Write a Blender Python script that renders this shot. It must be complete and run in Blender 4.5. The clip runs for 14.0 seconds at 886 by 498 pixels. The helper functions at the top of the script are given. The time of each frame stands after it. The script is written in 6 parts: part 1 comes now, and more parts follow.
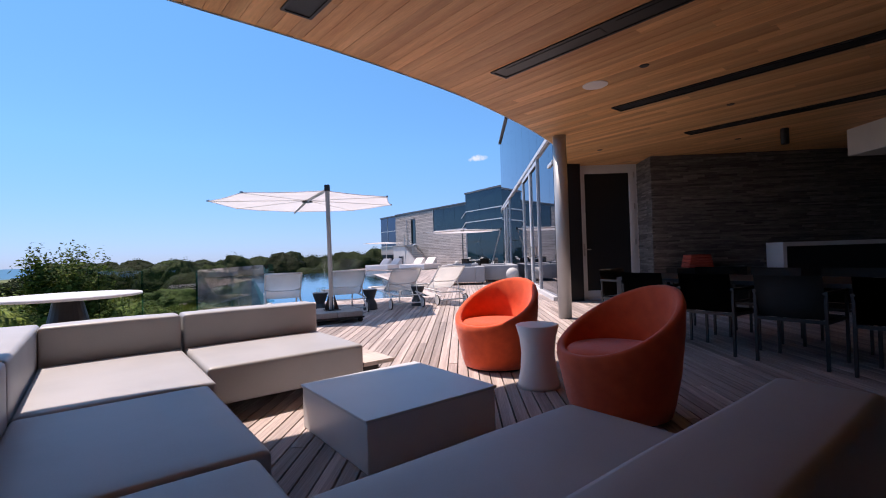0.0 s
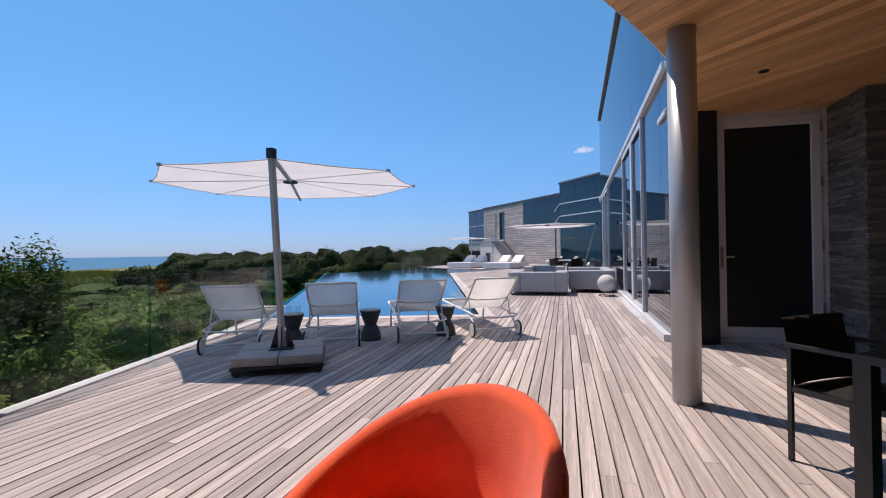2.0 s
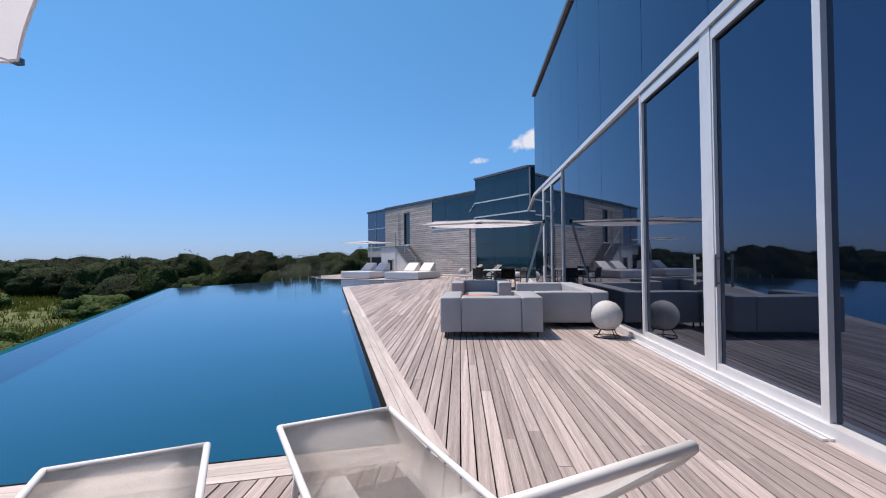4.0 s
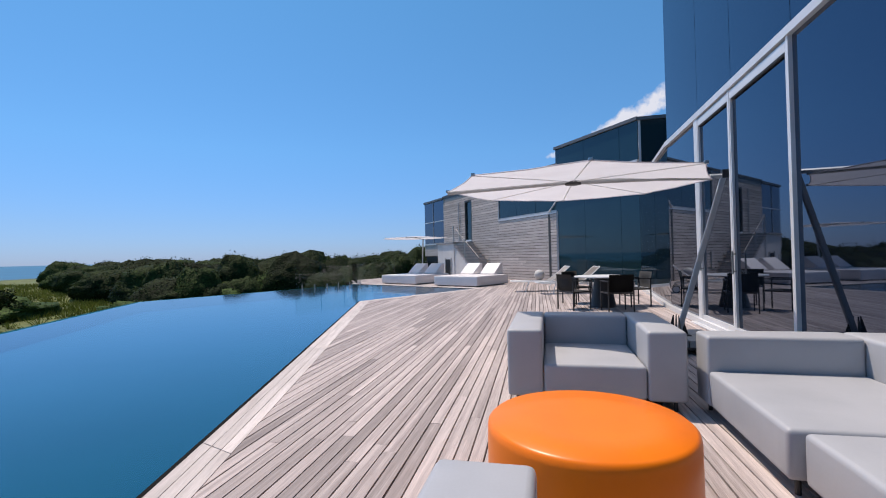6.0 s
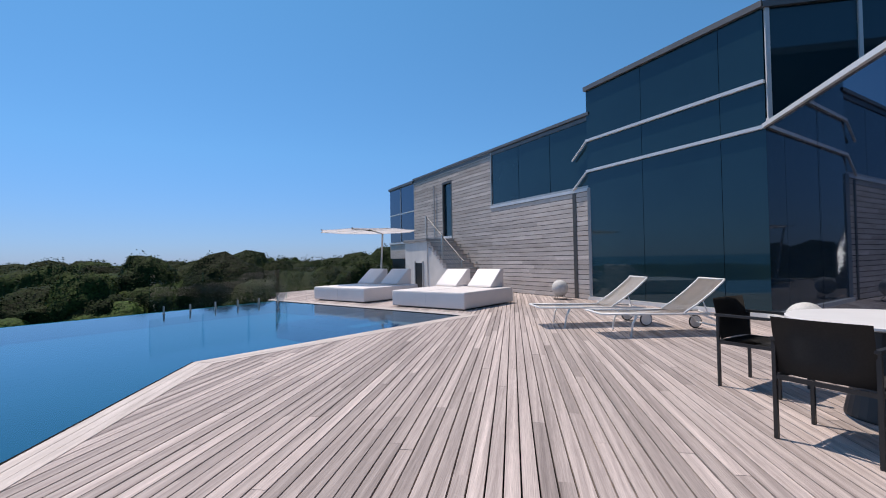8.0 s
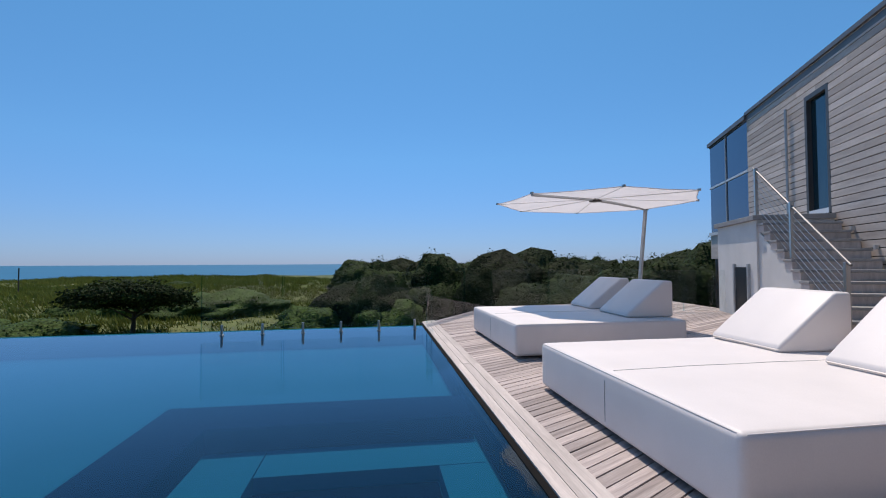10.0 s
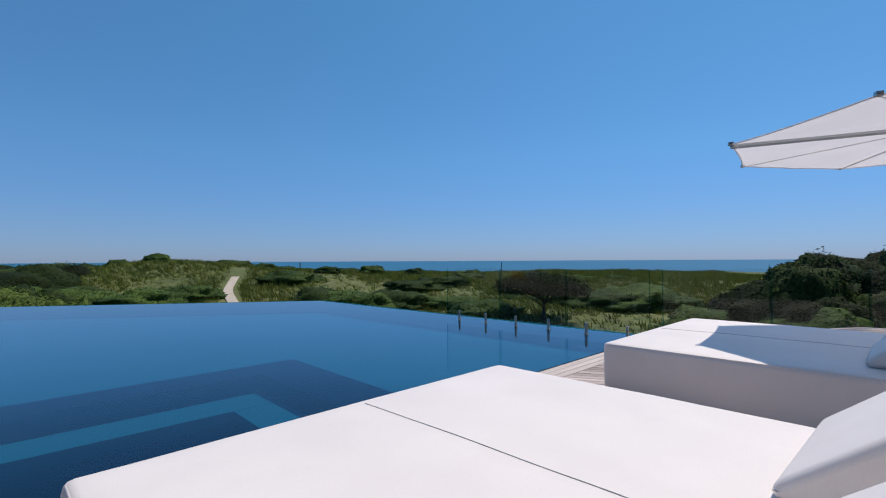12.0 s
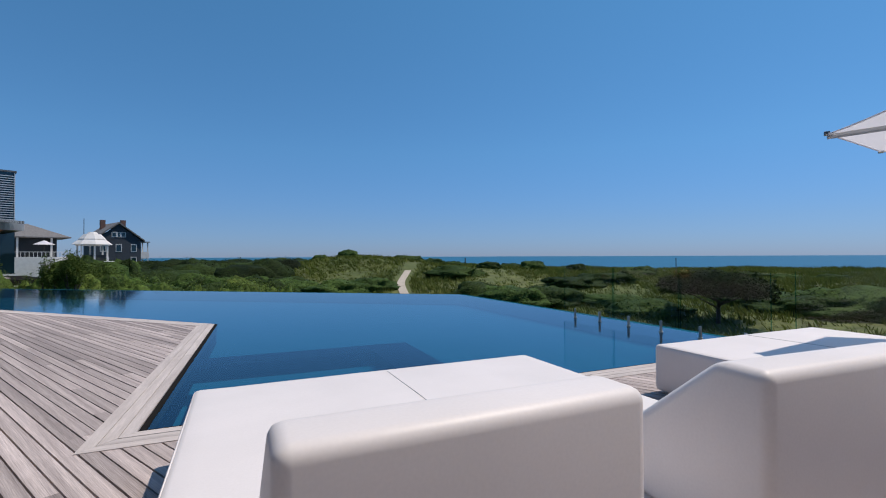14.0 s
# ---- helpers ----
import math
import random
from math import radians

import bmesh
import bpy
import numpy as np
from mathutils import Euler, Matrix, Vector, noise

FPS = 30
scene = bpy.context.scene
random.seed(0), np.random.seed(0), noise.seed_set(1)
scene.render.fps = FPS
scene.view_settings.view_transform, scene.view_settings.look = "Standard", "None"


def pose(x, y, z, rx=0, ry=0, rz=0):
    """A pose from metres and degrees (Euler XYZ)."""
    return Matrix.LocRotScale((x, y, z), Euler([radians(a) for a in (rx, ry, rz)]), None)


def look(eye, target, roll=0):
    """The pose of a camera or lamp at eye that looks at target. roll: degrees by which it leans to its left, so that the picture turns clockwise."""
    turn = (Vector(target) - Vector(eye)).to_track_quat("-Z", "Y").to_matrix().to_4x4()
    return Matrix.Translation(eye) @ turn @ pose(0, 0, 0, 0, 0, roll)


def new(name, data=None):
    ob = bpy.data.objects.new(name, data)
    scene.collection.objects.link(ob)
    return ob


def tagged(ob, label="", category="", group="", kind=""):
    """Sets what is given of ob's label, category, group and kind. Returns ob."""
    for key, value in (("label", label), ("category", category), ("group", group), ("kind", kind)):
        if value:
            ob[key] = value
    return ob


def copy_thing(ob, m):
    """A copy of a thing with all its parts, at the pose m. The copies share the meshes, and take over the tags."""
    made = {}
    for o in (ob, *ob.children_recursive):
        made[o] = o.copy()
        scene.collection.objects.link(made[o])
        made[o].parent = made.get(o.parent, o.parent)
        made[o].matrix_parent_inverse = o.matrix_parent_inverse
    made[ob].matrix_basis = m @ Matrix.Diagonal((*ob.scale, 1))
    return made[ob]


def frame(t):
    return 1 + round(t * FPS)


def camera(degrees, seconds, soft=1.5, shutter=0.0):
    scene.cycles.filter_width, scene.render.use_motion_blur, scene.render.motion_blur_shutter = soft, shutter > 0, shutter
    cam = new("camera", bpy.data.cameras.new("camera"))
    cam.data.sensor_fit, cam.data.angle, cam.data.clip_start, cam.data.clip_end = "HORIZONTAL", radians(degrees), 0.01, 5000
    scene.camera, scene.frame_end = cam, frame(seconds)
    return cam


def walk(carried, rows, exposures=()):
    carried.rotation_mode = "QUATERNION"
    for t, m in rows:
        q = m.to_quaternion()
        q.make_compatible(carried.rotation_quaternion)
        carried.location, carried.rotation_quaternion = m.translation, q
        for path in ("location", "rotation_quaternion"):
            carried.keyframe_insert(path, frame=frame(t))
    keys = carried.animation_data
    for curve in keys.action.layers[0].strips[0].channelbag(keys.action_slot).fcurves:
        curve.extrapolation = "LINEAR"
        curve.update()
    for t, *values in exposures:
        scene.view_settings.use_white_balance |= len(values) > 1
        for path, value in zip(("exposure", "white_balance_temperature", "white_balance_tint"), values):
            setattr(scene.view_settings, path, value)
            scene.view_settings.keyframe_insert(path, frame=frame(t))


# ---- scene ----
cam = camera(88.7, 14.0, 1.05)
PATH = [
    (0, (0.816, -0.169, 1.101), (0.688, 1.826, 1.127), -1.8),
    (0.5, (1.397, 0.947, 1.154), (1.142, 2.931, 1.173), -1.6),
    (1, (1.718, 2.123, 1.199), (1.253, 4.068, 1.22), -1.2),
    (1.5, (1.659, 2.767, 1.235), (1.13, 4.696, 1.25), -0.9),
    (2, (1.47, 3.35, 1.236), (0.907, 5.269, 1.249), -0.8),
    (2.5, (0.715, 4.61, 1.17), (0.171, 6.534, 1.193), 0.0),
    (3, (-0.115, 6.38, 1.24), (-0.368, 8.364, 1.271), -0.15),
    (3.2, (-0.275, 7.04, 1.262), (-0.39, 9.036, 1.295), -0.5),
    (5.3, (0.985, 13.035, 1.307), (0.68, 15.011, 1.349), -2.2),
    (5.5, (0.828, 14.094, 1.34), (0.404, 16.048, 1.374), -1.8),
    (6, (0.016, 15.886, 1.31), (-0.44, 17.833, 1.34), -1.3),
    (6.5, (-0.624, 17.072, 1.26), (-0.987, 19.038, 1.291), -1.0),
    (7, (-1.31, 19.06, 1.295), (-1.405, 21.058, 1.335), -0.8),
    (9.5, (-1.597, 30.07, 1.148), (-2.911, 31.576, 1.21), -0.8),
    (10, (-2.03, 31.89, 1.195), (-3.63, 33.087, 1.257), -0.25),
    (10.5, (-2.272, 32.667, 1.224), (-4.007, 33.66, 1.281), 0),
    (11, (-2.41, 33.203, 1.225), (-4.236, 34.018, 1.277), 0.05),
    (11.5, (-2.412, 34.09, 1.197), (-4.382, 34.432, 1.243), -0.05),
    (12, (-1.79, 35.853, 1.158), (-3.697, 35.254, 1.208), -0.3),
    (12.5, (-1.676, 36.486, 1.166), (-3.438, 35.543, 1.211), -0.25),
    (13, (-1.666, 36.683, 1.19), (-3.367, 35.632, 1.228), -0.25),
    (13.5, (-1.675, 36.862, 1.208), (-3.308, 35.707, 1.243), -0.3),
    (14, (-1.662, 37.037, 1.226), (-3.23, 35.795, 1.257), -0.25),
]
walk(cam, [(t, look(eye, target, roll)) for t, eye, target, roll in PATH],
     [(0, 0.52, 6950, 22), (0.5, 0.5, 6950, 22), (1, 0.36, 6900, 20), (2.5, 0.18, 6750, 15), (3.2, 0.16, 6750, 15), (5.5, 0.12, 6700, 14), (7, 0.07, 6700, 13),
      (9.5, -0.02, 6700, 13), (11, -0.13, 6600, 12), (14, -0.22, 6550, 11)])

# ---- world, sun ----
SUN_TO = Vector((-0.85 * math.cos(radians(64)), 0.527 * math.cos(radians(64)), math.sin(radians(64)))).normalized()
world = bpy.data.worlds.new("world")
scene.world = world
world.use_nodes = True
wn = world.node_tree
sky = wn.nodes.new("ShaderNodeTexSky")
sky.sky_type = "NISHITA"
sky.sun_disc = False
sky.sun_elevation = radians(64)
sky.sun_rotation = math.atan2(SUN_TO.x, SUN_TO.y)
sky.air_density, sky.dust_density, sky.ozone_density = 1.0, 0.1, 1.0
# clear seaside air: deep blue overhead, pale violet-blue at the sea line
wtc = wn.nodes.new("ShaderNodeTexCoord")
wsep = wn.nodes.new("ShaderNodeSeparateXYZ")
wramp = wn.nodes.new("ShaderNodeValToRGB")
wmul = wn.nodes.new("ShaderNodeVectorMath")
wmul.operation = "MULTIPLY"
wn.links.new(wtc.outputs["Generated"], wsep.inputs[0])
wn.links.new(wsep.outputs[2], wramp.inputs[0])
for i, (at, col) in enumerate(((0.0, (0.29, 0.44, 0.92)), (0.07, (0.335, 0.52, 0.89)), (0.22, (0.40, 0.735, 1.01)), (0.55, (0.46, 0.95, 1.14)), (1.0, (0.95, 1.25, 1.32)))):
    el = wramp.color_ramp.elements[i] if i < 2 else wramp.color_ramp.elements.new(at)
    el.position, el.color = at, (*col, 1)
wn.links.new(sky.outputs[0], wmul.inputs[0])
wn.links.new(wramp.outputs[0], wmul.inputs[1])


def wmath(op, a, b=0.0, c=None):
    n = wn.nodes.new("ShaderNodeMath")
    n.operation = op
    for i, v in enumerate((a, b) if c is None else (a, b, c)):
        if isinstance(v, (int, float)):
            n.inputs[i].default_value = v
        else:
            wn.links.new(v, n.inputs[i])
    return n.outputs[0]


# a fair-weather cloud over the house and a wisp beside it
wx, wy, wz = wsep.outputs[0], wsep.outputs[1], wsep.outputs[2]
waz = wmath("DIVIDE", wx, wmath("MAXIMUM", wy, 0.05))
wnoise = wn.nodes.new("ShaderNodeTexNoise")
wnoise.inputs["Scale"].default_value, wnoise.inputs["Detail"].default_value, wnoise.inputs["Roughness"].default_value = 16.0, 10.0, 0.62
wn.links.new(wtc.outputs["Generated"], wnoise.inputs[0])
cover = None
for az0, z0, ra, rz, tilt, thick in ((0.20, 0.278, 0.15, 0.032, 0.42, 0.94), (0.02, 0.207, 0.036, 0.009, 0.1, 0.42)):
    du = wmath("DIVIDE", wmath("SUBTRACT", waz, az0), ra)
    dv = wmath("DIVIDE", wmath("SUBTRACT", wmath("SUBTRACT", wz, z0), wmath("MULTIPLY", wmath("SUBTRACT", waz, az0), tilt)), rz)
    r2 = wmath("ADD", wmath("MULTIPLY", du, du), wmath("MULTIPLY", dv, dv))
    near = wmath("MULTIPLY", wmath("SUBTRACT", 1.0, wmath("MINIMUM", r2, 1.0)), thick)
    cover = near if cover is None else wmath("MAXIMUM", cover, near)
cdens = wmath("MULTIPLY", wmath("SUBTRACT", wmath("ADD", wmath("MULTIPLY", cover, 0.42), wnoise.outputs[0]), 0.66), 5.0)
cgate = wmath("MULTIPLY", wmath("GREATER_THAN", wy, 0.3), wmath("GREATER_THAN", cover, 0.0))
cfac = wmath("MULTIPLY", wmath("MINIMUM", wmath("MAXIMUM", cdens, 0.0), 0.85), cgate)
wmix = wn.nodes.new("ShaderNodeMix")
wmix.data_type = "RGBA"
wn.links.new(cfac, wmix.inputs["Factor"])
wn.links.new(wmul.outputs[0], wmix.inputs[6])
wmix.inputs[7].default_value = (6.3, 6.4, 6.8, 1)
wn.links.new(wmix.outputs[2], wn.nodes["Background"].inputs[0])
wn.nodes["Background"].inputs[1].default_value = 0.122
sun = new("sun", bpy.data.lights.new("sun", "SUN"))
sun.data.energy, sun.data.angle, sun.data.color = 4.3, radians(0.55), (1.0, 0.90, 0.795)
sun.rotation_euler = SUN_TO.to_track_quat("Z", "Y").to_euler()


# ---- materials ----
def mat(name, col, rough=0.6, metal=0.0, col2=None, scale=6.0, detail=4.0, stretch=(1, 1, 1), bump=0.0, bscale=None,
        rand=0.0, island=0.0, bdist=0.01, spec=0.5, ior=1.5, mid=0.5, width=0.35, fine=0.0, fine_scale=60.0, rough2=None, sheen=0.0, through_light=0.0, spec_tint=None, openness=0.0):
    """A surface with noise between two colours, fine grain, bump and a change from piece to piece."""
    m = bpy.data.materials.new(name)
    m.use_nodes = True
    nt = m.node_tree
    N, L = nt.nodes, nt.links
    b = N["Principled BSDF"]
    b.inputs["Roughness"].default_value = rough
    b.inputs["Metallic"].default_value = metal
    b.inputs["IOR"].default_value = ior
    b.inputs["Specular IOR Level"].default_value = spec
    if spec_tint:
        b.inputs["Specular Tint"].default_value = (*spec_tint, 1)
    if sheen:
        b.inputs["Sheen Weight"].default_value = sheen
    tc = N.new("ShaderNodeTexCoord")
    mp = N.new("ShaderNodeMapping")
    mp.inputs["Scale"].default_value = stretch
    L.new(tc.outputs["Object"], mp.inputs[0])
    n1 = N.new("ShaderNodeTexNoise")
    n1.inputs["Scale"].default_value, n1.inputs["Detail"].default_value = scale, detail
    L.new(mp.outputs[0], n1.inputs[0])
    ramp = N.new("ShaderNodeValToRGB")
    ramp.color_ramp.elements[0].position, ramp.color_ramp.elements[1].position = mid - width / 2, mid + width / 2
    ramp.color_ramp.elements[0].color = (*col, 1)
    ramp.color_ramp.elements[1].color = (*(col2 or [c * 0.85 for c in col]), 1)
    L.new(n1.outputs[0], ramp.inputs[0])
    out = ramp.outputs[0]
    if fine:
        n2 = N.new("ShaderNodeTexNoise")
        n2.inputs["Scale"].default_value, n2.inputs["Detail"].default_value = fine_scale, 3
        L.new(mp.outputs[0], n2.inputs[0])
        mr = N.new("ShaderNodeMapRange")
        mr.inputs[1].default_value, mr.inputs[2].default_value = 0.3, 0.7
        mr.inputs[3].default_value, mr.inputs[4].default_value = 1 - fine, 1 + fine
        L.new(n2.outputs[0], mr.inputs[0])
        mx = N.new("ShaderNodeVectorMath")
        mx.operation = "SCALE"
        L.new(out, mx.inputs[0])
        L.new(mr.outputs[0], mx.inputs["Scale"])
        out = mx.outputs[0]
    for amount, node, sock in ((rand, "ShaderNodeObjectInfo", "Random"), (island, "ShaderNodeNewGeometry", "Random Per Island")):
        if amount:
            oi = N.new(node)
            mr = N.new("ShaderNodeMapRange")
            mr.inputs[3].default_value, mr.inputs[4].default_value = 1 - amount, 1 + amount
            L.new(oi.outputs[sock], mr.inputs[0])
            mx = N.new("ShaderNodeVectorMath")
            mx.operation = "SCALE"
            L.new(out, mx.inputs[0])
            L.new(mr.outputs[0], mx.inputs["Scale"])
            out = mx.outputs[0]
            add = N.new("ShaderNodeVectorMath")
            add.operation = "ADD"
            sc = N.new("ShaderNodeMath")
            sc.operation = "MULTIPLY"
            sc.inputs[1].default_value = 37.0
            L.new(oi.outputs[sock], sc.inputs[0])
            L.new(tc.outputs["Object"], add.inputs[0])
            L.new(sc.outputs[0], add.inputs[1])
            L.new(add.outputs[0], mp.inputs[0])
    L.new(out, b.inputs["Base Color"])
    if bump:
        n3 = N.new("ShaderNodeTexNoise")
        n3.inputs["Scale"].default_value, n3.inputs["Detail"].default_value = bscale or scale * 4, 4
        L.new(mp.outputs[0], n3.inputs[0])
        bp = N.new("ShaderNodeBump")
        bp.inputs["Strength"].default_value, bp.inputs["Distance"].default_value = bump, bdist
        L.new(n3.outputs[0], bp.inputs["Height"])
        L.new(bp.outputs[0], b.inputs["Normal"])
    if through_light:
        tl = N.new("ShaderNodeBsdfTranslucent")
        L.new(out, tl.inputs[0])
        ms = N.new("ShaderNodeMixShader")
        ms.inputs[0].default_value = through_light
        L.new(b.outputs[0], ms.inputs[1])
        L.new(tl.outputs[0], ms.inputs[2])
        L.new(ms.outputs[0], N["Material Output"].inputs[0])
        if openness:
            tr = N.new("ShaderNodeBsdfTransparent")
            mo = N.new("ShaderNodeMixShader")
            mo.inputs[0].default_value = openness
            L.new(ms.outputs[0], mo.inputs[1])
            L.new(tr.outputs[0], mo.inputs[2])
            L.new(mo.outputs[0], N["Material Output"].inputs[0])
    if rough2 is not None:
        mr = N.new("ShaderNodeMapRange")
        mr.inputs[1].default_value, mr.inputs[2].default_value = 0.35, 0.65
        mr.inputs[3].default_value, mr.inputs[4].default_value = rough, rough2
        L.new(n1.outputs[0], mr.inputs[0])
        L.new(mr.outputs[0], b.inputs["Roughness"])
    return m


def clear(name, tint, ior, ripple=0.0, rscale=3.0, gloss=(1, 1, 1), murk=0.0, murk_col=(0, 0, 0), soft_gloss=0.0):
    """Clear tinted pane or water: what is behind shows through, and it mirrors by Fresnel."""
    m = bpy.data.materials.new(name)
    m.use_nodes = True
    nt = m.node_tree
    N, L = nt.nodes, nt.links
    N.remove(N["Principled BSDF"])
    tr = N.new("ShaderNodeBsdfTransparent")
    tr.inputs[0].default_value = (*tint, 1)
    gl = N.new("ShaderNodeBsdfGlossy")
    gl.inputs["Color"].default_value = (*gloss, 1)
    gl.inputs["Roughness"].default_value = soft_gloss
    lw = N.new("ShaderNodeLayerWeight")
    lw.inputs["Blend"].default_value = 0.5
    pw = N.new("ShaderNodeMath")
    pw.operation = "POWER"
    pw.inputs[1].default_value = 4.6
    L.new(lw.outputs["Facing"], pw.inputs[0])
    f0 = ((ior - 1) / (ior + 1)) ** 2
    fr = N.new("ShaderNodeMapRange")
    fr.inputs[3].default_value, fr.inputs[4].default_value = f0, 1.0
    L.new(pw.outputs[0], fr.inputs[0])
    mix = N.new("ShaderNodeMixShader")
    L.new(fr.outputs[0], mix.inputs[0])
    L.new(tr.outputs[0], mix.inputs[1])
    if murk:
        df = N.new("ShaderNodeBsdfDiffuse")
        df.inputs[0].default_value = (*murk_col, 1)
        mm = N.new("ShaderNodeMixShader")
        mm.inputs[0].default_value = murk
        L.new(tr.outputs[0], mm.inputs[1])
        L.new(df.outputs[0], mm.inputs[2])
        L.new(mm.outputs[0], mix.inputs[1])
    L.new(gl.outputs[0], mix.inputs[2])
    L.new(mix.outputs[0], N["Material Output"].inputs[0])
    if ripple:
        tc = N.new("ShaderNodeTexCoord")
        n = N.new("ShaderNodeTexNoise")
        n.inputs["Scale"].default_value, n.inputs["Detail"].default_value = rscale, 3
        L.new(tc.outputs["Object"], n.inputs[0])
        bp = N.new("ShaderNodeBump")
        bp.inputs["Strength"].default_value, bp.inputs["Distance"].default_value = ripple, 0.02
        L.new(n.outputs[0], bp.inputs["Height"])
        L.new(bp.outputs[0], gl.inputs["Normal"])
        L.new(bp.outputs[0], lw.inputs["Normal"])
    return m


M_DECK = mat("weathered_deck", (0.49, 0.42, 0.395), 0.75, col2=(0.28, 0.235, 0.222), scale=2.0, detail=9, stretch=(14, 0.22, 1), bump=0.4, bscale=10, width=0.42,
             rand=0.26, fine=0.22, fine_scale=26, spec=0.3)
M_DECKREST = mat("weathered_deck_rest", (0.49, 0.42, 0.395), 0.75, col2=(0.28, 0.235, 0.222), scale=2.0, detail=9, stretch=(14, 0.22, 1), bump=0.4, bscale=10, width=0.42,
                 island=0.26, fine=0.22, fine_scale=26, spec=0.3)
M_COPING = mat("coping_wood", (0.58, 0.515, 0.48), 0.72, col2=(0.44, 0.385, 0.355), scale=3, detail=7, stretch=(0.5, 6, 1), bump=0.3, rand=0.12, fine=0.1, fine_scale=30)
M_GAP = mat("under_deck", (0.016, 0.015, 0.014), 0.95, spec=0.05)
M_CLAD = mat("grey_cladding", (0.63, 0.56, 0.51), 0.8, col2=(0.48, 0.41, 0.365), scale=1.6, detail=7, stretch=(0.6, 0.6, 5), bump=0.25, rand=0.17, fine=0.1, fine_scale=25)
M_CLADREST = mat("grey_cladding_rest", (0.63, 0.56, 0.51), 0.8, col2=(0.48, 0.41, 0.365), scale=1.6, detail=7, stretch=(0.6, 0.6, 5), bump=0.25, island=0.17, fine=0.1, fine_scale=25)
M_CEIL = mat("cedar_ceiling", (0.72, 0.42, 0.19), 0.5, col2=(0.50, 0.25, 0.095), scale=1.1, detail=8, stretch=(0.5, 7, 1), bump=0.1, bscale=10, island=0.2, fine=0.12, fine_scale=16)
M_FACADE = mat("blue_coated_glass", (0.002, 0.004, 0.008), 0.02, col2=(0.0015, 0.003, 0.006), scale=0.4, ior=2.2, spec=0.5, spec_tint=(0.52, 0.68, 1.0))
M_FARGLASS = mat("green_blue_glass", (0.012, 0.035, 0.045), 0.03, col2=(0.009, 0.026, 0.036), scale=0.4, ior=1.62, spec_tint=(0.6, 0.85, 1.0))
M_ALU = mat("silver_aluminium", (0.72, 0.72, 0.72), 0.42, metal=0.25, col2=(0.66, 0.66, 0.66), scale=4, bump=0.03)
M_STEEL = mat("brushed_steel", (0.56, 0.55, 0.53), 0.3, metal=1.0, col2=(0.42, 0.41, 0.39), scale=8, stretch=(1, 1, 0.1), bump=0.05)
M_COLUMN = mat("painted_column", (0.46, 0.47, 0.47), 0.42, metal=0.35, col2=(0.42, 0.43, 0.43), scale=3)
M_STONE = mat("stacked_stone", (0.19, 0.175, 0.16), 0.85, col2=(0.10, 0.092, 0.085), scale=5, stretch=(1, 1, 6), bump=0.8, island=0.45, fine=0.2, fine_scale=40)
M_BRONZE = mat("bronze_frame", (0.10, 0.092, 0.085), 0.45, metal=0.3, col2=(0.075, 0.07, 0.065), scale=5)
# near-black that puts the gloom of unlit rooms into the colour; also plain backings
M_DARK = mat("unlit_interior_black", (0.012, 0.012, 0.013), 0.4, scale=2)
M_BLACK = mat("black_metal", (0.018, 0.018, 0.019), 0.42, scale=10, bump=0.05)
M_WEAVE = mat("black_mesh_fabric", (0.011, 0.011, 0.011), 0.8, col2=(0.006, 0.006, 0.006), scale=90, bump=0.3)
M_RUBBER = mat("dark_rubber", (0.03, 0.03, 0.032), 0.7, scale=20, bump=0.05)
M_WHITE = mat("white_vinyl", (0.76, 0.71, 0.69), 0.5, col2=(0.71, 0.665, 0.645), scale=2.2, detail=6, bump=0.12, bscale=3.5, fine=0.02, fine_scale=120)
M_GREYV = mat("grey_vinyl", (0.40, 0.405, 0.42), 0.46, spec=0.5, col2=(0.355, 0.36, 0.375), scale=2.4, detail=6, bump=0.14, bscale=3.8, fine=0.02, fine_scale=120)
M_SLING = mat("white_sling_mesh", (0.80, 0.77, 0.735), 0.75, through_light=0.48, openness=0.2, col2=(0.70, 0.675, 0.64), scale=3, detail=5, fine=0.08, fine_scale=160, bump=0.2, bscale=160)
M_WFRAME = mat("white_powder_coat", (0.80, 0.80, 0.79), 0.38, col2=(0.74, 0.74, 0.73), scale=5)
M_CANVAS = mat("white_canvas", through_light=0.46, col=(0.86, 0.845, 0.865), rough=0.8, col2=(0.81, 0.795, 0.815), scale=1.8, detail=6, stretch=(1, 1, 1), bump=0.15, bscale=7, fine=0.03, fine_scale=140)
M_ORANGE_F = mat("orange_wool", (0.83, 0.105, 0.022), 0.85, col2=(0.72, 0.08, 0.016), scale=12, fine=0.08, fine_scale=220, bump=0.25, bscale=240, sheen=0.3)
M_ORANGE_P = mat("orange_gloss", (0.90, 0.20, 0.003), 0.34, spec=0.3, col2=(0.84, 0.18, 0.003), scale=4, bump=0.08, bscale=5)
M_STUCCO = mat("white_stucco", (0.72, 0.70, 0.67), 0.85, col2=(0.63, 0.61, 0.58), scale=1.5, detail=8, bump=0.3, bscale=60)
M_PLASTIC = mat("white_plastic", (0.77, 0.765, 0.76), 0.35, col2=(0.72, 0.715, 0.71), scale=3)
M_TABLE = mat("pale_laminate", (0.62, 0.64, 0.66), 0.35, col2=(0.57, 0.59, 0.61), scale=2, bump=0.04)
M_CHAR = mat("charcoal_stool", (0.062, 0.064, 0.068), 0.6, col2=(0.045, 0.046, 0.05), scale=8, bump=0.15)
M_SLAB = mat("grey_stone_slab", (0.33, 0.325, 0.32), 0.75, col2=(0.27, 0.265, 0.26), scale=9, bump=0.2, fine=0.08, fine_scale=90)
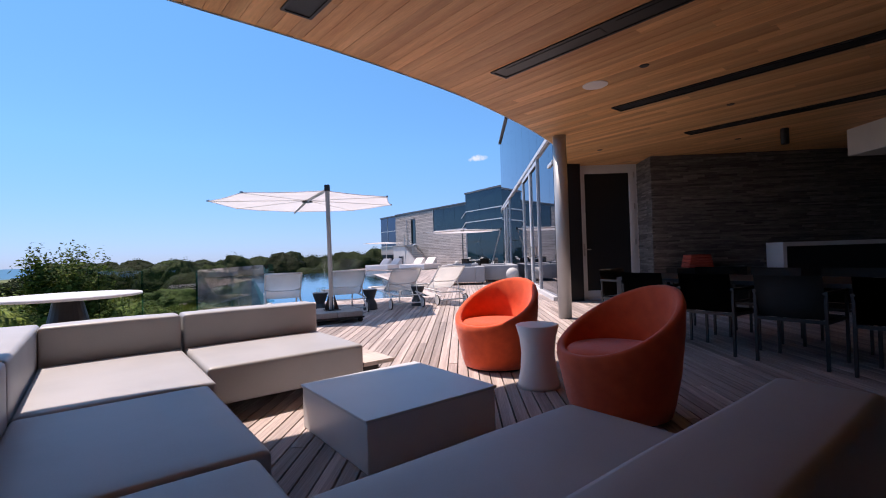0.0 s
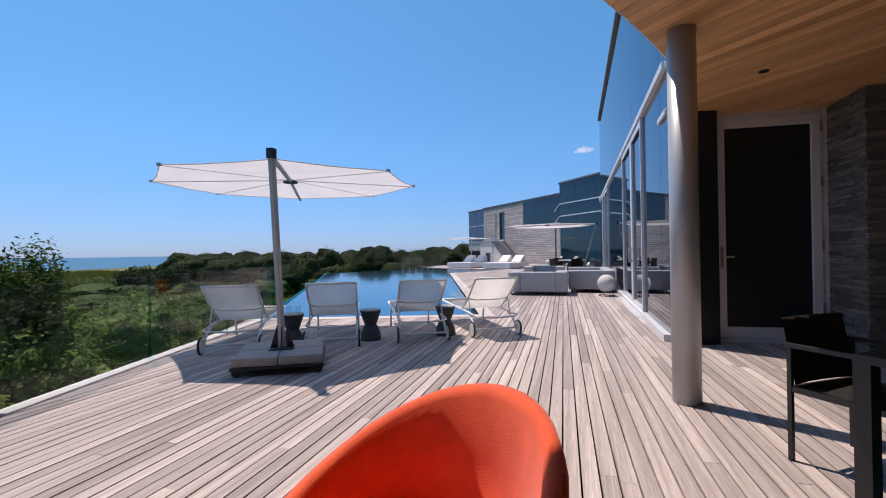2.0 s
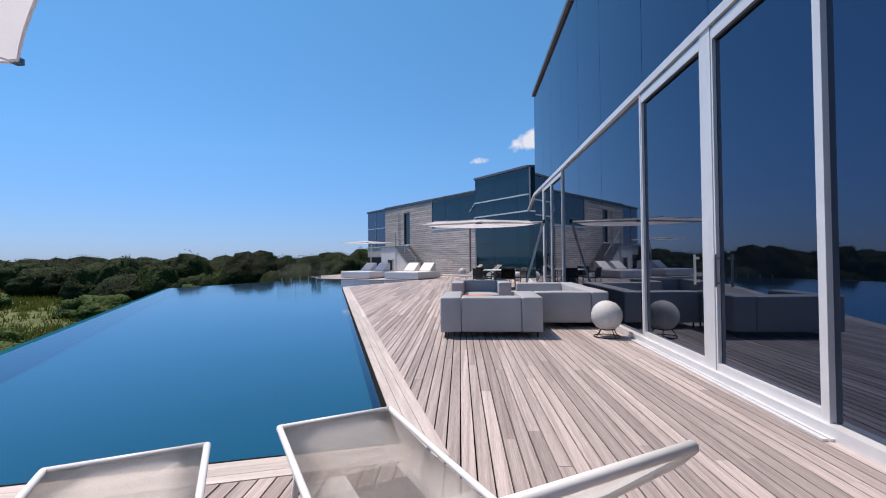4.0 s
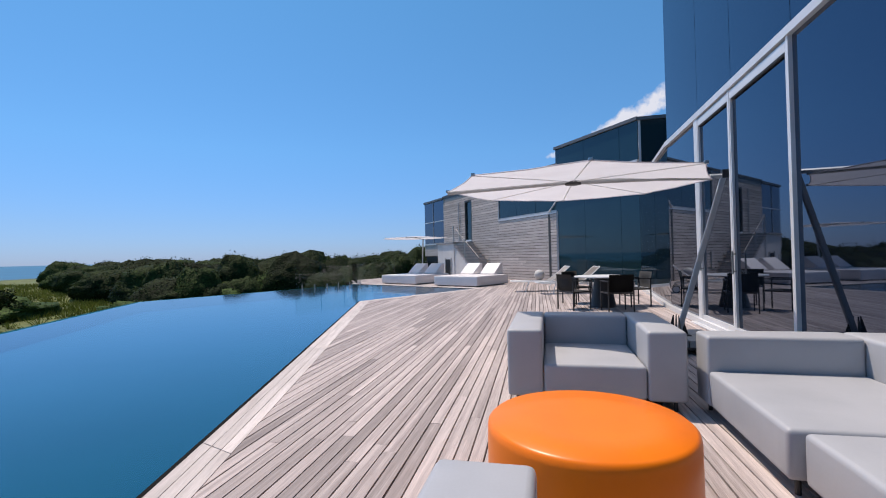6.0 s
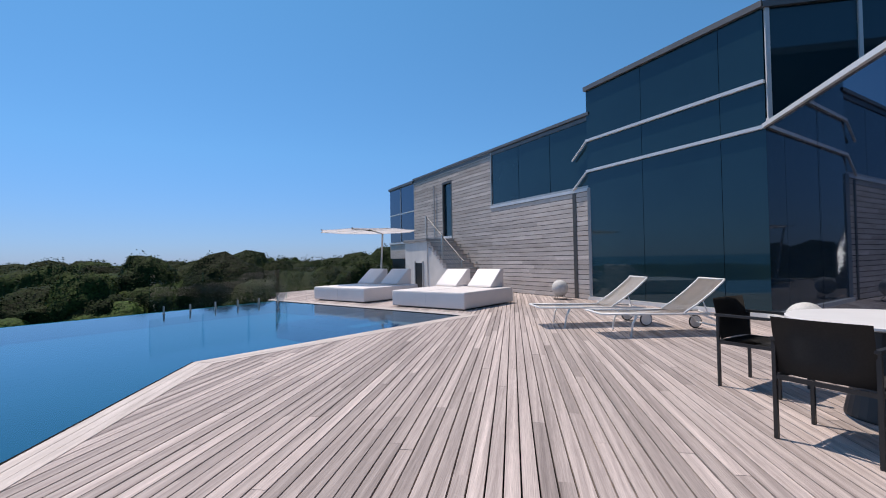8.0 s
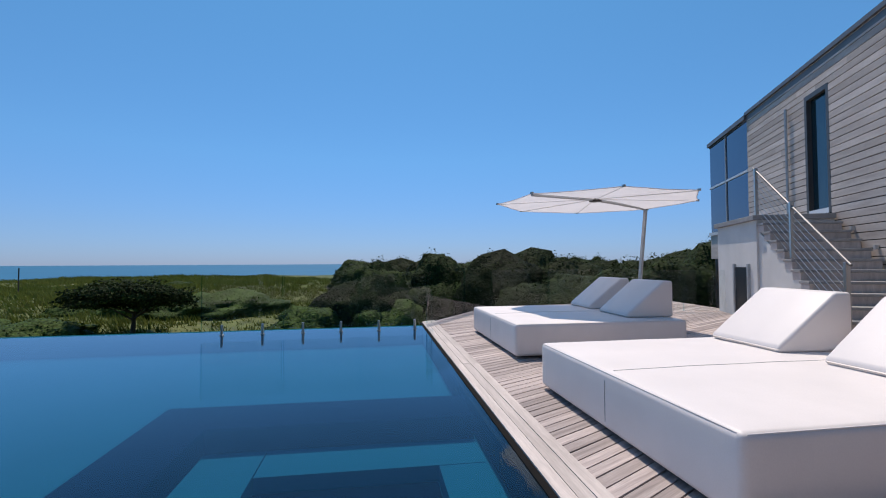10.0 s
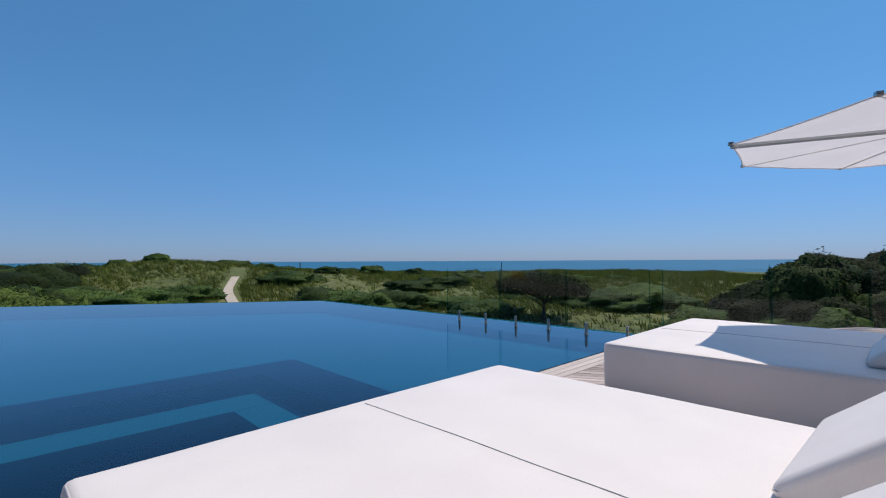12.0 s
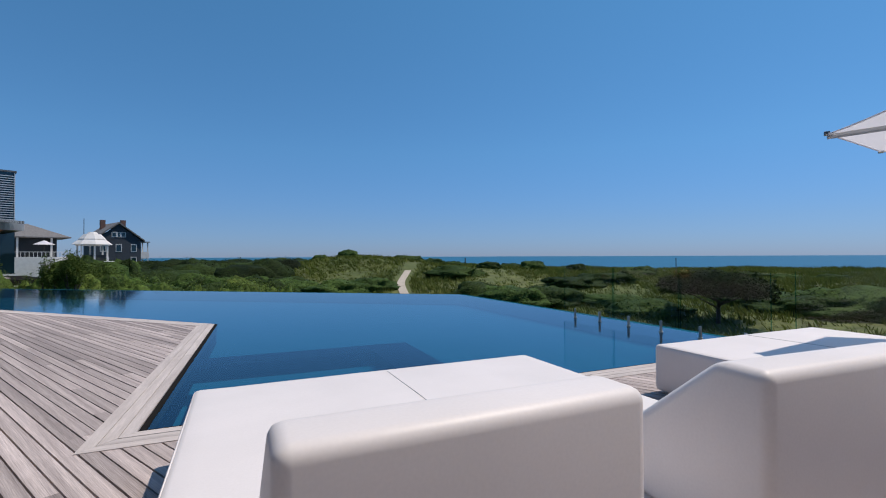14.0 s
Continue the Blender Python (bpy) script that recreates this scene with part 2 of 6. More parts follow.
M_CONC = mat("speckled_concrete", (0.60, 0.585, 0.56), 0.7, col2=(0.50, 0.49, 0.47), scale=30, bump=0.15, fine=0.1, fine_scale=160)
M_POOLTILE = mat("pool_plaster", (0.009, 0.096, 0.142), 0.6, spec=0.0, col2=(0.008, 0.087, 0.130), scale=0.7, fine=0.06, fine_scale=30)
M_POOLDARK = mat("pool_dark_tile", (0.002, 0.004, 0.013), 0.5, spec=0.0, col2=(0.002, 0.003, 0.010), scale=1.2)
M_WATER = clear("pool_water", (0.48, 0.76, 0.90), 1.33, murk=0.06, murk_col=(0.006, 0.07, 0.14), gloss=(0.74, 0.88, 0.97), ripple=0.08, rscale=2.2, soft_gloss=0.07)
M_PANE = clear("fence_glass", (0.975, 0.99, 0.985), 1.5, gloss=(0.42, 0.42, 0.42))
M_PANEEDGE = clear("glass_edge", (0.50, 0.80, 0.84), 1.5, gloss=(0.6, 0.6, 0.6))
M_SEA = mat("sea_water", (0.010, 0.125, 0.225), 0.45, spec=0.2, col2=(0.009, 0.10, 0.185), scale=0.02, stretch=(1, 1, 1), bump=0.6, bscale=0.25)
M_EARTH = mat("dune_ground", (0.062, 0.086, 0.018), 0.95, col2=(0.125, 0.138, 0.036), scale=0.13, detail=9, bump=1.0, bscale=2.0, fine=0.35, fine_scale=1.3)
M_GRASS = mat("dune_grass", (0.082, 0.116, 0.021), 0.75, spec=0.06, through_light=0.25, col2=(0.155, 0.17, 0.045), scale=0.10, detail=5, island=0.35)
M_LEAF = mat("shrub_leaf", (0.010, 0.020, 0.006), 0.75, spec=0.08, through_light=0.12, col2=(0.030, 0.049, 0.012), scale=0.25, detail=4, island=0.45, fine=0.55, fine_scale=6, bump=1.0, bscale=5, bdist=0.12)
M_LEAFB = mat("bright_shrub_leaf", (0.046, 0.085, 0.016), 0.7, spec=0.12, through_light=0.2, col2=(0.11, 0.155, 0.03), scale=0.3, detail=4, island=0.4, fine=0.5, fine_scale=6, bump=1.0, bscale=5, bdist=0.12)
M_LEAFM = mat("dune_shrub_leaf", (0.022, 0.046, 0.010), 0.72, spec=0.1, through_light=0.15, col2=(0.056, 0.092, 0.019), scale=0.3, detail=4, island=0.45, fine=0.5, fine_scale=6, bump=1.0, bscale=5, bdist=0.12)
M_BARK = mat("bark", (0.085, 0.065, 0.05), 0.9, scale=14, bump=0.8)
M_SAND = mat("pale_sand_path", (0.50, 0.44, 0.36), 0.95, col2=(0.40, 0.35, 0.28), scale=2)
M_ROOFT = mat("grey_shingles", (0.20, 0.19, 0.185), 0.9, col2=(0.15, 0.145, 0.14), scale=3, fine=0.2, fine_scale=8, bump=0.4)
M_BLUEWALL = mat("slate_blue_shingle", (0.05, 0.062, 0.075), 0.85, col2=(0.037, 0.047, 0.058), scale=3, fine=0.15, fine_scale=10)
M_BRICKD = mat("dark_brick", (0.16, 0.09, 0.07), 0.9, scale=6)
M_REDFAB = mat("red_striped_fabric", (0.42, 0.07, 0.045), 0.85, col2=(0.30, 0.045, 0.03), scale=14, stretch=(1, 1, 6), bump=0.2)
M_METALROOF = mat("grey_metal_cap", (0.17, 0.17, 0.175), 0.5, metal=0.4, scale=3)


# ---- mesh helpers ----
def part(name, bm, material, parent=None, label="", smooth=False):
    me = bpy.data.meshes.new(name)
    bm.normal_update()
    bm.to_mesh(me)
    bm.free()
    me.materials.append(material)
    if smooth:
        for p in me.polygons:
            p.use_smooth = True
    ob = new(name, me)
    if parent is not None:
        ob.parent = parent
    if label:
        ob["label"] = label
    return ob


def thing(name, m, label, category, group="", kind=""):
    ob = new(name)
    ob.empty_display_size = 0.1
    ob.matrix_basis = m
    return tagged(ob, label, category, group, kind)


def box(x0, y0, z0, x1, y1, z1, bevel=0.0, seg=2, bm=None):
    b = bm if bm is not None else bmesh.new()
    vs = [b.verts.new((x, y, z)) for z in (z0, z1) for x, y in ((x0, y0), (x1, y0), (x1, y1), (x0, y1))]
    fs = [(3, 2, 1, 0), (4, 5, 6, 7), (0, 1, 5, 4), (1, 2, 6, 5), (2, 3, 7, 6), (3, 0, 4, 7)]
    faces = [b.faces.new([vs[i] for i in f]) for f in fs]
    if bevel:
        edges = list({e for f in faces for e in f.edges})
        bmesh.ops.bevel(b, geom=edges, offset=bevel, segments=seg, profile=0.6, affect="EDGES")
    return b


def prism(poly, z0, z1, bm=None, z1s=None):
    """An upright slab over a plan polygon; z1s gives each corner its own top."""
    b = bm if bm is not None else bmesh.new()
    area = sum(poly[i][0] * poly[(i + 1) % len(poly)][1] - poly[(i + 1) % len(poly)][0] * poly[i][1] for i in range(len(poly)))
    pts = list(poly) if area > 0 else list(reversed(poly))
    tops = (list(z1s) if area > 0 else list(reversed(z1s))) if z1s else [z1] * len(pts)
    lo = [b.verts.new((p[0], p[1], z0)) for p in pts]
    hi = [b.verts.new((p[0], p[1], z)) for p, z in zip(pts, tops)]
    b.faces.new(list(reversed(lo)))
    b.faces.new(hi)
    n = len(pts)
    for i in range(n):
        b.faces.new((lo[i], lo[(i + 1) % n], hi[(i + 1) % n], hi[i]))
    return b


def strip(p, q, half, z0, z1, shift=0.0, bm=None):
    """An upright slab along the plan line p-q; half its thickness each way, shifted to its left."""
    d = Vector((q[0] - p[0], q[1] - p[1])).normalized()
    n = Vector((-d.y, d.x))
    a, c = Vector(p[:2]) + n * shift, Vector(q[:2]) + n * shift
    return prism([a - n * half, c - n * half, c + n * half, a + n * half], z0, z1, bm)


def rod(a, c, r, n=8, bm=None, r2=None):
    b = bm if bm is not None else bmesh.new()
    a, c = Vector(a), Vector(c)
    d = (c - a).normalized()
    u = d.orthogonal().normalized()
    v = d.cross(u)
    r2 = r if r2 is None else r2
    ring = lambda o, rr: [b.verts.new(o + (u * math.cos(2 * math.pi * i / n) + v * math.sin(2 * math.pi * i / n)) * rr) for i in range(n)]
    lo, hi = ring(a, r), ring(c, r2)
    b.faces.new(list(reversed(lo)))
    b.faces.new(hi)
    for i in range(n):
        b.faces.new((lo[i], lo[(i + 1) % n], hi[(i + 1) % n], hi[i]))
    return b


def tube(points, r, n=8, bm=None, closed=False):
    """A round tube through points."""
    b = bm if bm is not None else bmesh.new()
    pts = [Vector(p) for p in points]
    k = len(pts)
    rings = []
    up = None
    for i, p in enumerate(pts):
        d = (pts[(i + 1) % k] - pts[i - 1]) if closed or 0 < i < k - 1 else (pts[1] - pts[0] if i == 0 else pts[-1] - pts[-2])
        d.normalize()
        up = d.orthogonal().normalized() if up is None else (up - d * up.dot(d)).normalized()
        v = d.cross(up)
        rings.append([b.verts.new(p + (up * math.cos(2 * math.pi * j / n) + v * math.sin(2 * math.pi * j / n)) * r) for j in range(n)])
    for i in range(k if closed else k - 1):
        lo, hi = rings[i], rings[(i + 1) % k]
        for j in range(n):
            b.faces.new((lo[j], lo[(j + 1) % n], hi[(j + 1) % n], hi[j]))
    if not closed:
        b.faces.new(list(reversed(rings[0])))
        b.faces.new(rings[-1])
    return b


def lathe(profile, n=32, bm=None):
    """A turned form: profile of (radius, z) from the bottom up; ends are closed."""
    b = bm if bm is not None else bmesh.new()
    rings = [[b.verts.new((r * math.cos(2 * math.pi * i / n), r * math.sin(2 * math.pi * i / n), z)) for i in range(n)] for r, z in profile]
    b.faces.new(list(reversed(rings[0])))
    b.faces.new(rings[-1])
    for lo, hi in zip(rings, rings[1:]):
        for i in range(n):
            b.faces.new((lo[i], lo[(i + 1) % n], hi[(i + 1) % n], hi[i]))
    return b


def cushion(x0, y0, z0, x1, y1, z1, r=0.035, puff=0.012):
    """A soft upholstered block: rounded edges and a slightly domed, uneven top."""
    b = bmesh.new()
    nx, ny = max(2, int((x1 - x0) / 0.12)), max(2, int((y1 - y0) / 0.12))
    box(x0, y0, z0, x1, y1, z1, bm=b)
    bmesh.ops.subdivide_edges(b, edges=[e for e in b.edges if abs((e.verts[0].co - e.verts[1].co).x) > 1e-4], cuts=nx, use_grid_fill=True)
    bmesh.ops.subdivide_edges(b, edges=[e for e in b.edges if abs((e.verts[0].co - e.verts[1].co).y) > 1e-4], cuts=ny, use_grid_fill=True)
    hard = [e for e in b.edges if len(e.link_faces) == 2 and e.link_faces[0].normal.angle(e.link_faces[1].normal, 0) > 1]
    b.normal_update()
    hard = [e for e in b.edges if len(e.link_faces) == 2 and e.link_faces[0].normal.angle(e.link_faces[1].normal, 0) > 1]
    bmesh.ops.bevel(b, geom=hard, offset=r, segments=3, profile=0.55, affect="EDGES")
    b.normal_update()
    for v in b.verts:
        fx, fy = (v.co.x - x0) / (x1 - x0), (v.co.y - y0) / (y1 - y0)
        dome = max(0, 16 * fx * (1 - fx) * fy * (1 - fy)) ** 0.6
        if v.co.z > z1 - r * 1.1:
            v.co.z += puff * dome + noise.noise(v.co * 2.3) * 0.004
        elif v.co.z > z0 + r * 1.1:
            v.co += v.normal * noise.noise(v.co * 2.7) * 0.004
    return b


def arc(cx, cy, r, a0, a1, n):
    return [(cx + r * math.cos(radians(a0 + (a1 - a0) * i / n)), cy + r * math.sin(radians(a0 + (a1 - a0) * i / n))) for i in range(n + 1)]


# ---- ground, sea ----
POOL = [(-4.30, 10.85), (-0.40, 12.08), (-5.60, 28.62), (-2.87, 33.36), (-9.25, 36.81), (-13.4, 28.43)]
RIDGE_HILLS = [(-46, -16, 12, 2.55), (-58, -4, 14, 1.0), (-70, -40, 22, 0.6)]


def ground_z(x, y):
    """The dunes: low behind the house, a ridge towards the sea, then down to the beach."""
    d = -x - 0.10 * (y - 30)
    s = lambda a, c: (lambda u: u * u * (3 - 2 * u))(min(1, max(0, (d - a) / (c - a))))
    z = -3.1 + 1.62 * s(24, 55) - 0.15 * s(60, 85) - 6.8 * s(105, 170)
    for hx, hy, r, h in RIDGE_HILLS:
        z += h * math.exp(-((x - hx) ** 2 + (y - hy) ** 2) / (r * r))
    far = s(18, 40)
    z += far * (0.5 * noise.noise(Vector((x * 0.05, y * 0.05, 1))) + 0.25 * noise.noise(Vector((x * 0.15, y * 0.15, 4))))
    return z


def ground_sheet():
    b = bmesh.new()
    xs = [-4000, -1500, -600, -300, -220, -190] + [-180 + 3.0 * i for i in range(60)] + [0, 20, 60, 200, 800, 4000]
    ys = [-4000, -1200, -500, -250, -180] + [-140 + 4.0 * i for i in range(72)] + [170, 220, 300, 600, 1500, 4000]
    grid = [[b.verts.new((x, y, ground_z(x, y))) for y in ys] for x in xs]
    for i in range(len(xs) - 1):
        for j in range(len(ys) - 1):
            b.faces.new((grid[i][j], grid[i + 1][j], grid[i + 1][j + 1], grid[i][j + 1]))
    return tagged(part("ground", b, M_EARTH, smooth=True), "grassy sand dunes falling away to the sea", "ground", kind="structure")


ground_sheet()
tagged(part("water", prism([(-4500, -4500), (-60, -4500), (-60, 4500), (-4500, 4500)], -7.6, -6.4), M_SEA), "calm blue ocean out to the horizon", "sea", kind="structure")

# ---- deck ----
DECK_EDGE = [(-4.30, 10.85), (-2.80, 5.75), (-2.0, 4.0), (-4.5, 1.5), (-9.0, -3.0), (-9.0, -10.0), (14.0, -10.0), (14.0, 38.0), (2.5, 40.0),
             (-2.66, 41.1), (-9.4, 47.0), (-11.5, 40.2), (-9.25, 36.81), (-2.87, 33.36), (-5.60, 28.62), (-0.40, 12.08)]
tagged(part("floor", prism(DECK_EDGE, -0.5, -0.14), M_GAP), "dark framing under the timber deck", "deck", kind="structure")

# ---- pool ----
pool = thing("swimming_pool", pose(0, 0, 0), "blue infinity swimming pool set into the timber deck", "pool", kind="structure")
b = bmesh.new()
part("pool_floor", prism(POOL, -1.75, -0.36, b), M_POOLTILE, pool)
for i in range(6):
    p, q = POOL[i], POOL[(i + 1) % 6]
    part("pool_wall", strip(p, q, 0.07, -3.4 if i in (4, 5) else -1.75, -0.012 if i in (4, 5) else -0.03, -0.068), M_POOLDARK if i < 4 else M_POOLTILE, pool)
wb_ = bmesh.new()
wb_.faces.new([wb_.verts.new((p[0], p[1], -0.01)) for p in POOL])
part("water_surface", wb_, M_WATER, pool, "clear still blue water").visible_shadow = False


# ---- house ----
def glass_wall(name, p, q, z0, z1, joints, bars, material, label, sill=0.09, top=True):
    """A curtain wall on the plan line p-q (outside on its right): panes between joints (metres from p), and level bars (z, half height)."""
    w = thing(name, pose(0, 0, 0), label, "wall", kind="structure")
    P, Q = Vector(p), Vector(q)
    d = (Q - P).normalized()
    ln = (Q - P).length
    cuts = [0.0] + [j for j, _ in joints] + [ln]
    levels = [z0 + sill] + [z for z, _ in bars] + [z1]
    for a, e in zip(cuts, cuts[1:]):
        for l0, l1 in zip(levels, levels[1:]):
            part("pane", strip(P + d * (a + 0.006), P + d * (e - 0.006), 0.012, l0 + 0.006, l1 - 0.006), material, w)
    # black sheet in place of the unlit room behind the panes
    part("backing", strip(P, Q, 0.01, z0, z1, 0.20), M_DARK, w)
    for j, half in joints:
        if half:
            part("mullion", strip(P + d * (j - half), P + d * (j + half), 0.045, z0 + sill, bars[0][0] if bars else z1, -0.012), M_ALU, w)
    for z, h in bars:
        part("transom", strip(P, Q, 0.05, z - h, z + h, -0.025), M_ALU, w)
    if sill:
        part("sill", strip(P, Q, 0.07, z0, z0 + sill, -0.03), M_ALU, w)
    if top:
        part("roof_edge", strip(P - d * 0.03, Q + d * 0.03, 0.06, z1, z1 + 0.12, -0.03), M_METALROOF, w)
    return w


F0, F1, F2 = (2.68, 10.0), (2.68, 27.0), (3.2, 33.2)
A, P1, P2, P3 = (0.40, 37.09), (-2.66, 40.89), (-7.02, 46.3), (-9.1, 48.9)
fj = [(0.57, 0), (2.33, 0.03), (3.88, 0.10), (5.75, 0.022), (7.9, 0), (9.7, 0), (11.6, 0.022), (13.3, 0.026), (14.83, 0.10)]
glass_wall("wall_west", F1, F0, 0, 7.6, sorted((17.0 - j, h) for j, h in fj), [(3.7, 0.05)], M_FACADE, "tall blue reflective glass facade with silver aluminium mullions")
glass_wall("wall_west_2", F2, F1, 0, 3.76, [(1.8, 0), (4.2, 0)], [(3.7, 0.04)], M_FACADE, "lower blue reflective glass wall beside the terrace", top=False)
glass_wall("wall_north", A, F2, 0, 6.0, [(1.9, 0), (3.9, 0)], [(3.68, 0.035), (4.56, 0.035)], M_FARGLASS, "dark green-blue glass wall with two light metal bars")
glass_wall("wall_south_far", (3.2, 33.2), (14.0, 33.0), 3.78, 5.98, [(0.05, 0.04), (1.6, 0.03), (3.2, 0.03)], [], M_FARGLASS, "upper glass end of the far block with silver frames", sill=0.06)
# sliding doors in the tall facade: stiles, head and bottom rail inside the fixed jambs
for k, (y0, y1, handle) in enumerate(((12.36, 13.77, 13.68), (13.99, 15.72, 14.1), (21.63, 23.27, 23.2), (23.33, 24.72, 24.62))):
    sd = thing("door_sliding_%d" % (k + 1), pose(2.68, y0, 0), "tall sliding glass door with pale aluminium frame, closed", "door", kind="structure")
    ln = y1 - y0
    part("stile", box(-0.052, 0, 0.09, -0.014, 0.026, 3.62, 0.003), M_ALU, sd)
    part("stile", box(-0.052, ln - 0.026, 0.09, -0.014, ln, 3.62, 0.003), M_ALU, sd)
    part("head_rail", box(-0.052, 0.026, 3.50, -0.014, ln - 0.026, 3.62, 0.003), M_ALU, sd)
    part("bottom_rail", box(-0.052, 0.026, 0.09, -0.014, ln - 0.026, 0.17, 0.003), M_ALU, sd)
    part("gasket", box(-0.046, 0.05, 3.478, -0.013, ln - 0.05, 3.499), M_RUBBER, sd)
    hy = handle - y0
    h = part("handle", box(-0.105, hy - 0.012, 0.95, -0.085, hy + 0.012, 1.28, 0.004), M_STEEL, sd, "steel pull handle")
    for z in (0.99, 1.24):
        part("handle_foot", box(-0.086, hy - 0.01, z - 0.012, -0.050, hy + 0.01, z + 0.012), M_STEEL, h)
tk = thing("trim_track", pose(0, 0, 0), "pale aluminium sliding door track flush with the deck", "track", kind="structure")
for y0, y1 in ((12.2, 15.9), (21.5, 25.0)):
    for x in (2.50, 2.555):
        part("track_rail", box(x, y0, 0.002, x + 0.04, y1, 0.02, 0.003), M_ALU, tk)
# low bar and small clerestory where the facade meets the patio roof
cl = thing("window_clerestory", pose(0, 0, 0), "small glazed corner over the patio sidelight with pale bars", "window", kind="structure")
part("bar", box(2.63, 9.98, 3.04, 2.665, 10.57, 3.11, 0.003), M_ALU, cl)
part("bar", strip((3.14, 10.11), (2.64, 9.99), 0.03, 3.042, 3.12, -0.01), M_ALU, cl)
part("bar", strip((3.14, 10.11), (2.64, 9.99), 0.03, 3.652, 3.75, -0.01), M_ALU, cl)
part("post", strip((3.14, 10.11), (3.08, 10.096), 0.04, 3.12, 3.652, -0.02), M_ALU, cl)
part("pane", strip((3.08, 10.096), (2.68, 10.0), 0.01, 3.12, 3.652, 0.0), M_FARGLASS, cl)
# solid body and roofs behind the glass
glass_wall("wall_south_upper", F0, (9.0, 10.0), 3.36, 7.6, [(0.9, 0), (2.7, 0), (4.5, 0)], [(3.7, 0.05)], M_FACADE, "blue reflective glass above the patio roof", sill=0.0)
tagged(part("roof", prism([(2.9, 10.2), (2.9, 26.98), (14, 26.98), (14, 10.2)], 7.45, 7.68), M_METALROOF), "flat dark metal roof", "roof", kind="structure")
tagged(part("roof_2", prism([A, F2, (14, 33.0), (14, 39.5), (2, 39.5)], 5.985, 6.12), M_METALROOF), "flat dark metal roof of the far block", "roof", kind="structure")
# solid blocks, their room darkness given by black colour
tagged(part("wall_core", prism([(3.0, 10.6), (3.0, 26.9), (3.5, 33.4), (0.8, 38.9), (14, 39.4), (14, 10.6)], 0, 3.6), M_DARK), "solid block coloured black for the unlit rooms behind the glass", "wall", kind="structure")
tagged(part("wall_core_2", prism([(3.0, 10.6), (3.0, 26.9), (14, 26.9), (14, 10.6)], 3.6, 7.5), M_DARK), "solid block coloured black for the unlit upper rooms behind the glass", "wall", kind="structure")
tagged(part("wall_core_3", prism([(3.6, 33.6), (0.8, 38.7), (14, 39.2), (14, 33.6)], 3.6, 5.95), M_DARK), "solid block coloured black for the unlit upper rooms of the far block", "wall", kind="structure")
tagged(part("wall_corner", prism([(0.36, 37.02), (0.52, 37.0), (0.56, 37.2), (0.42, 37.2)], 0, 3.2), M_COLUMN), "grey metal corner post", "post", kind="structure")


# ---- clad wing with its stair ----
def on_wall(p, q, s, out, z):
    """A place s metres along p-q, out metres in front of it."""
    d = (Vector(q) - Vector(p)).normalized()
    n = Vector((-d.y, d.x)) * -1
    v = Vector(p) + d * s + n * out
    return (v.x, v.y, z)


def wall_pose(p, q):
    """Local x along the wall from p, local y into the wall, z up."""
    d = (Vector(q) - Vector(p)).normalized()
    return pose(p[0], p[1], 0, 0, 0, math.degrees(math.atan2(d.y, d.x)))


random.seed(11)


def clad_wall(name, p, q, z1s, holes, label, cap=None):
    """Horizontal grey boards with shadow gaps on a dark backing; holes are (s0, s1, z0, z1)."""
    w = thing(name, wall_pose(p, q), label, "wall", kind="structure")
    ln = (Vector(q) - Vector(p)).length
    back = [(0, ln, 0.0, z1s)]
    for h in holes:
        new_back = []
        for s0, s1, a, c in back:
            if h[0] >= s1 or h[1] <= s0:
                new_back.append((s0, s1, a, c))
                continue
            if h[0] > s0:
                new_back.append((s0, h[0], a, c))
            if h[1] < s1:
                new_back.append((h[1], s1, a, c))
            if h[2] > a:
                new_back.append((max(s0, h[0]), min(s1, h[1]), a, h[2]))
            if h[3] < c:
                new_back.append((max(s0, h[0]), min(s1, h[1]), h[3], c))
        back = new_back
    for s0, s1, a, c in back:
        part("backing", box(s0, 0.03, a, s1, 0.24, c), M_GAP, w)
    pitch = 0.142
    for k in range(int(z1s / pitch) + 1):
        za, zb = k * pitch + 0.007, min(z1s, k * pitch + pitch - 0.009)
        if zb - za < 0.03:
            continue
        spans = [(0.0, ln)]
        for h in holes:
            if h[2] < (za + zb) / 2 < h[3]:
                spans = [t for a, c in spans for t in ((a, min(c, h[0])), (max(a, h[1]), c)) if t[1] - t[0] > 0.02]
        for a, c in spans:
            x = a
            while x < c - 0.01:
                e = min(c, x + random.uniform(1.6, 4.2))
                if c - e < 0.5:
                    e = c
                part("board", box(x + 0.001, random.uniform(0.0, 0.004), za, e - 0.001, 0.028, zb), M_CLAD, w)
                x = e
    part("roof_edge", box(-0.03, -0.05 if cap is None else -0.02, z1s, ln + 0.03, 0.26, z1s + 0.09), cap or M_METALROOF, w)
    return w


L21 = (Vector(P1) - Vector(P2)).length
L1A = (Vector(A) - Vector(P1)).length
wing = clad_wall("wall_wing", P2, P1, 5.30, [(3.05, 3.95, 2.16, 4.72)], "weathered grey horizontal timber cladding on the upper wing")
clad_wall("wall_wing_2", P1, A, 3.13, [], "weathered grey horizontal timber cladding below a window band", M_ALU)
# dark slot and two bent bars where the clad wall meets the glass
slot = thing("trim_slot", wall_pose(P1, A), "dark vertical slot in the cladding beside the glass corner", "trim", kind="structure")
part("channel", box(L1A - 0.62, -0.012, 0.0, L1A - 0.48, 0.0, 3.12), M_BRONZE, slot)
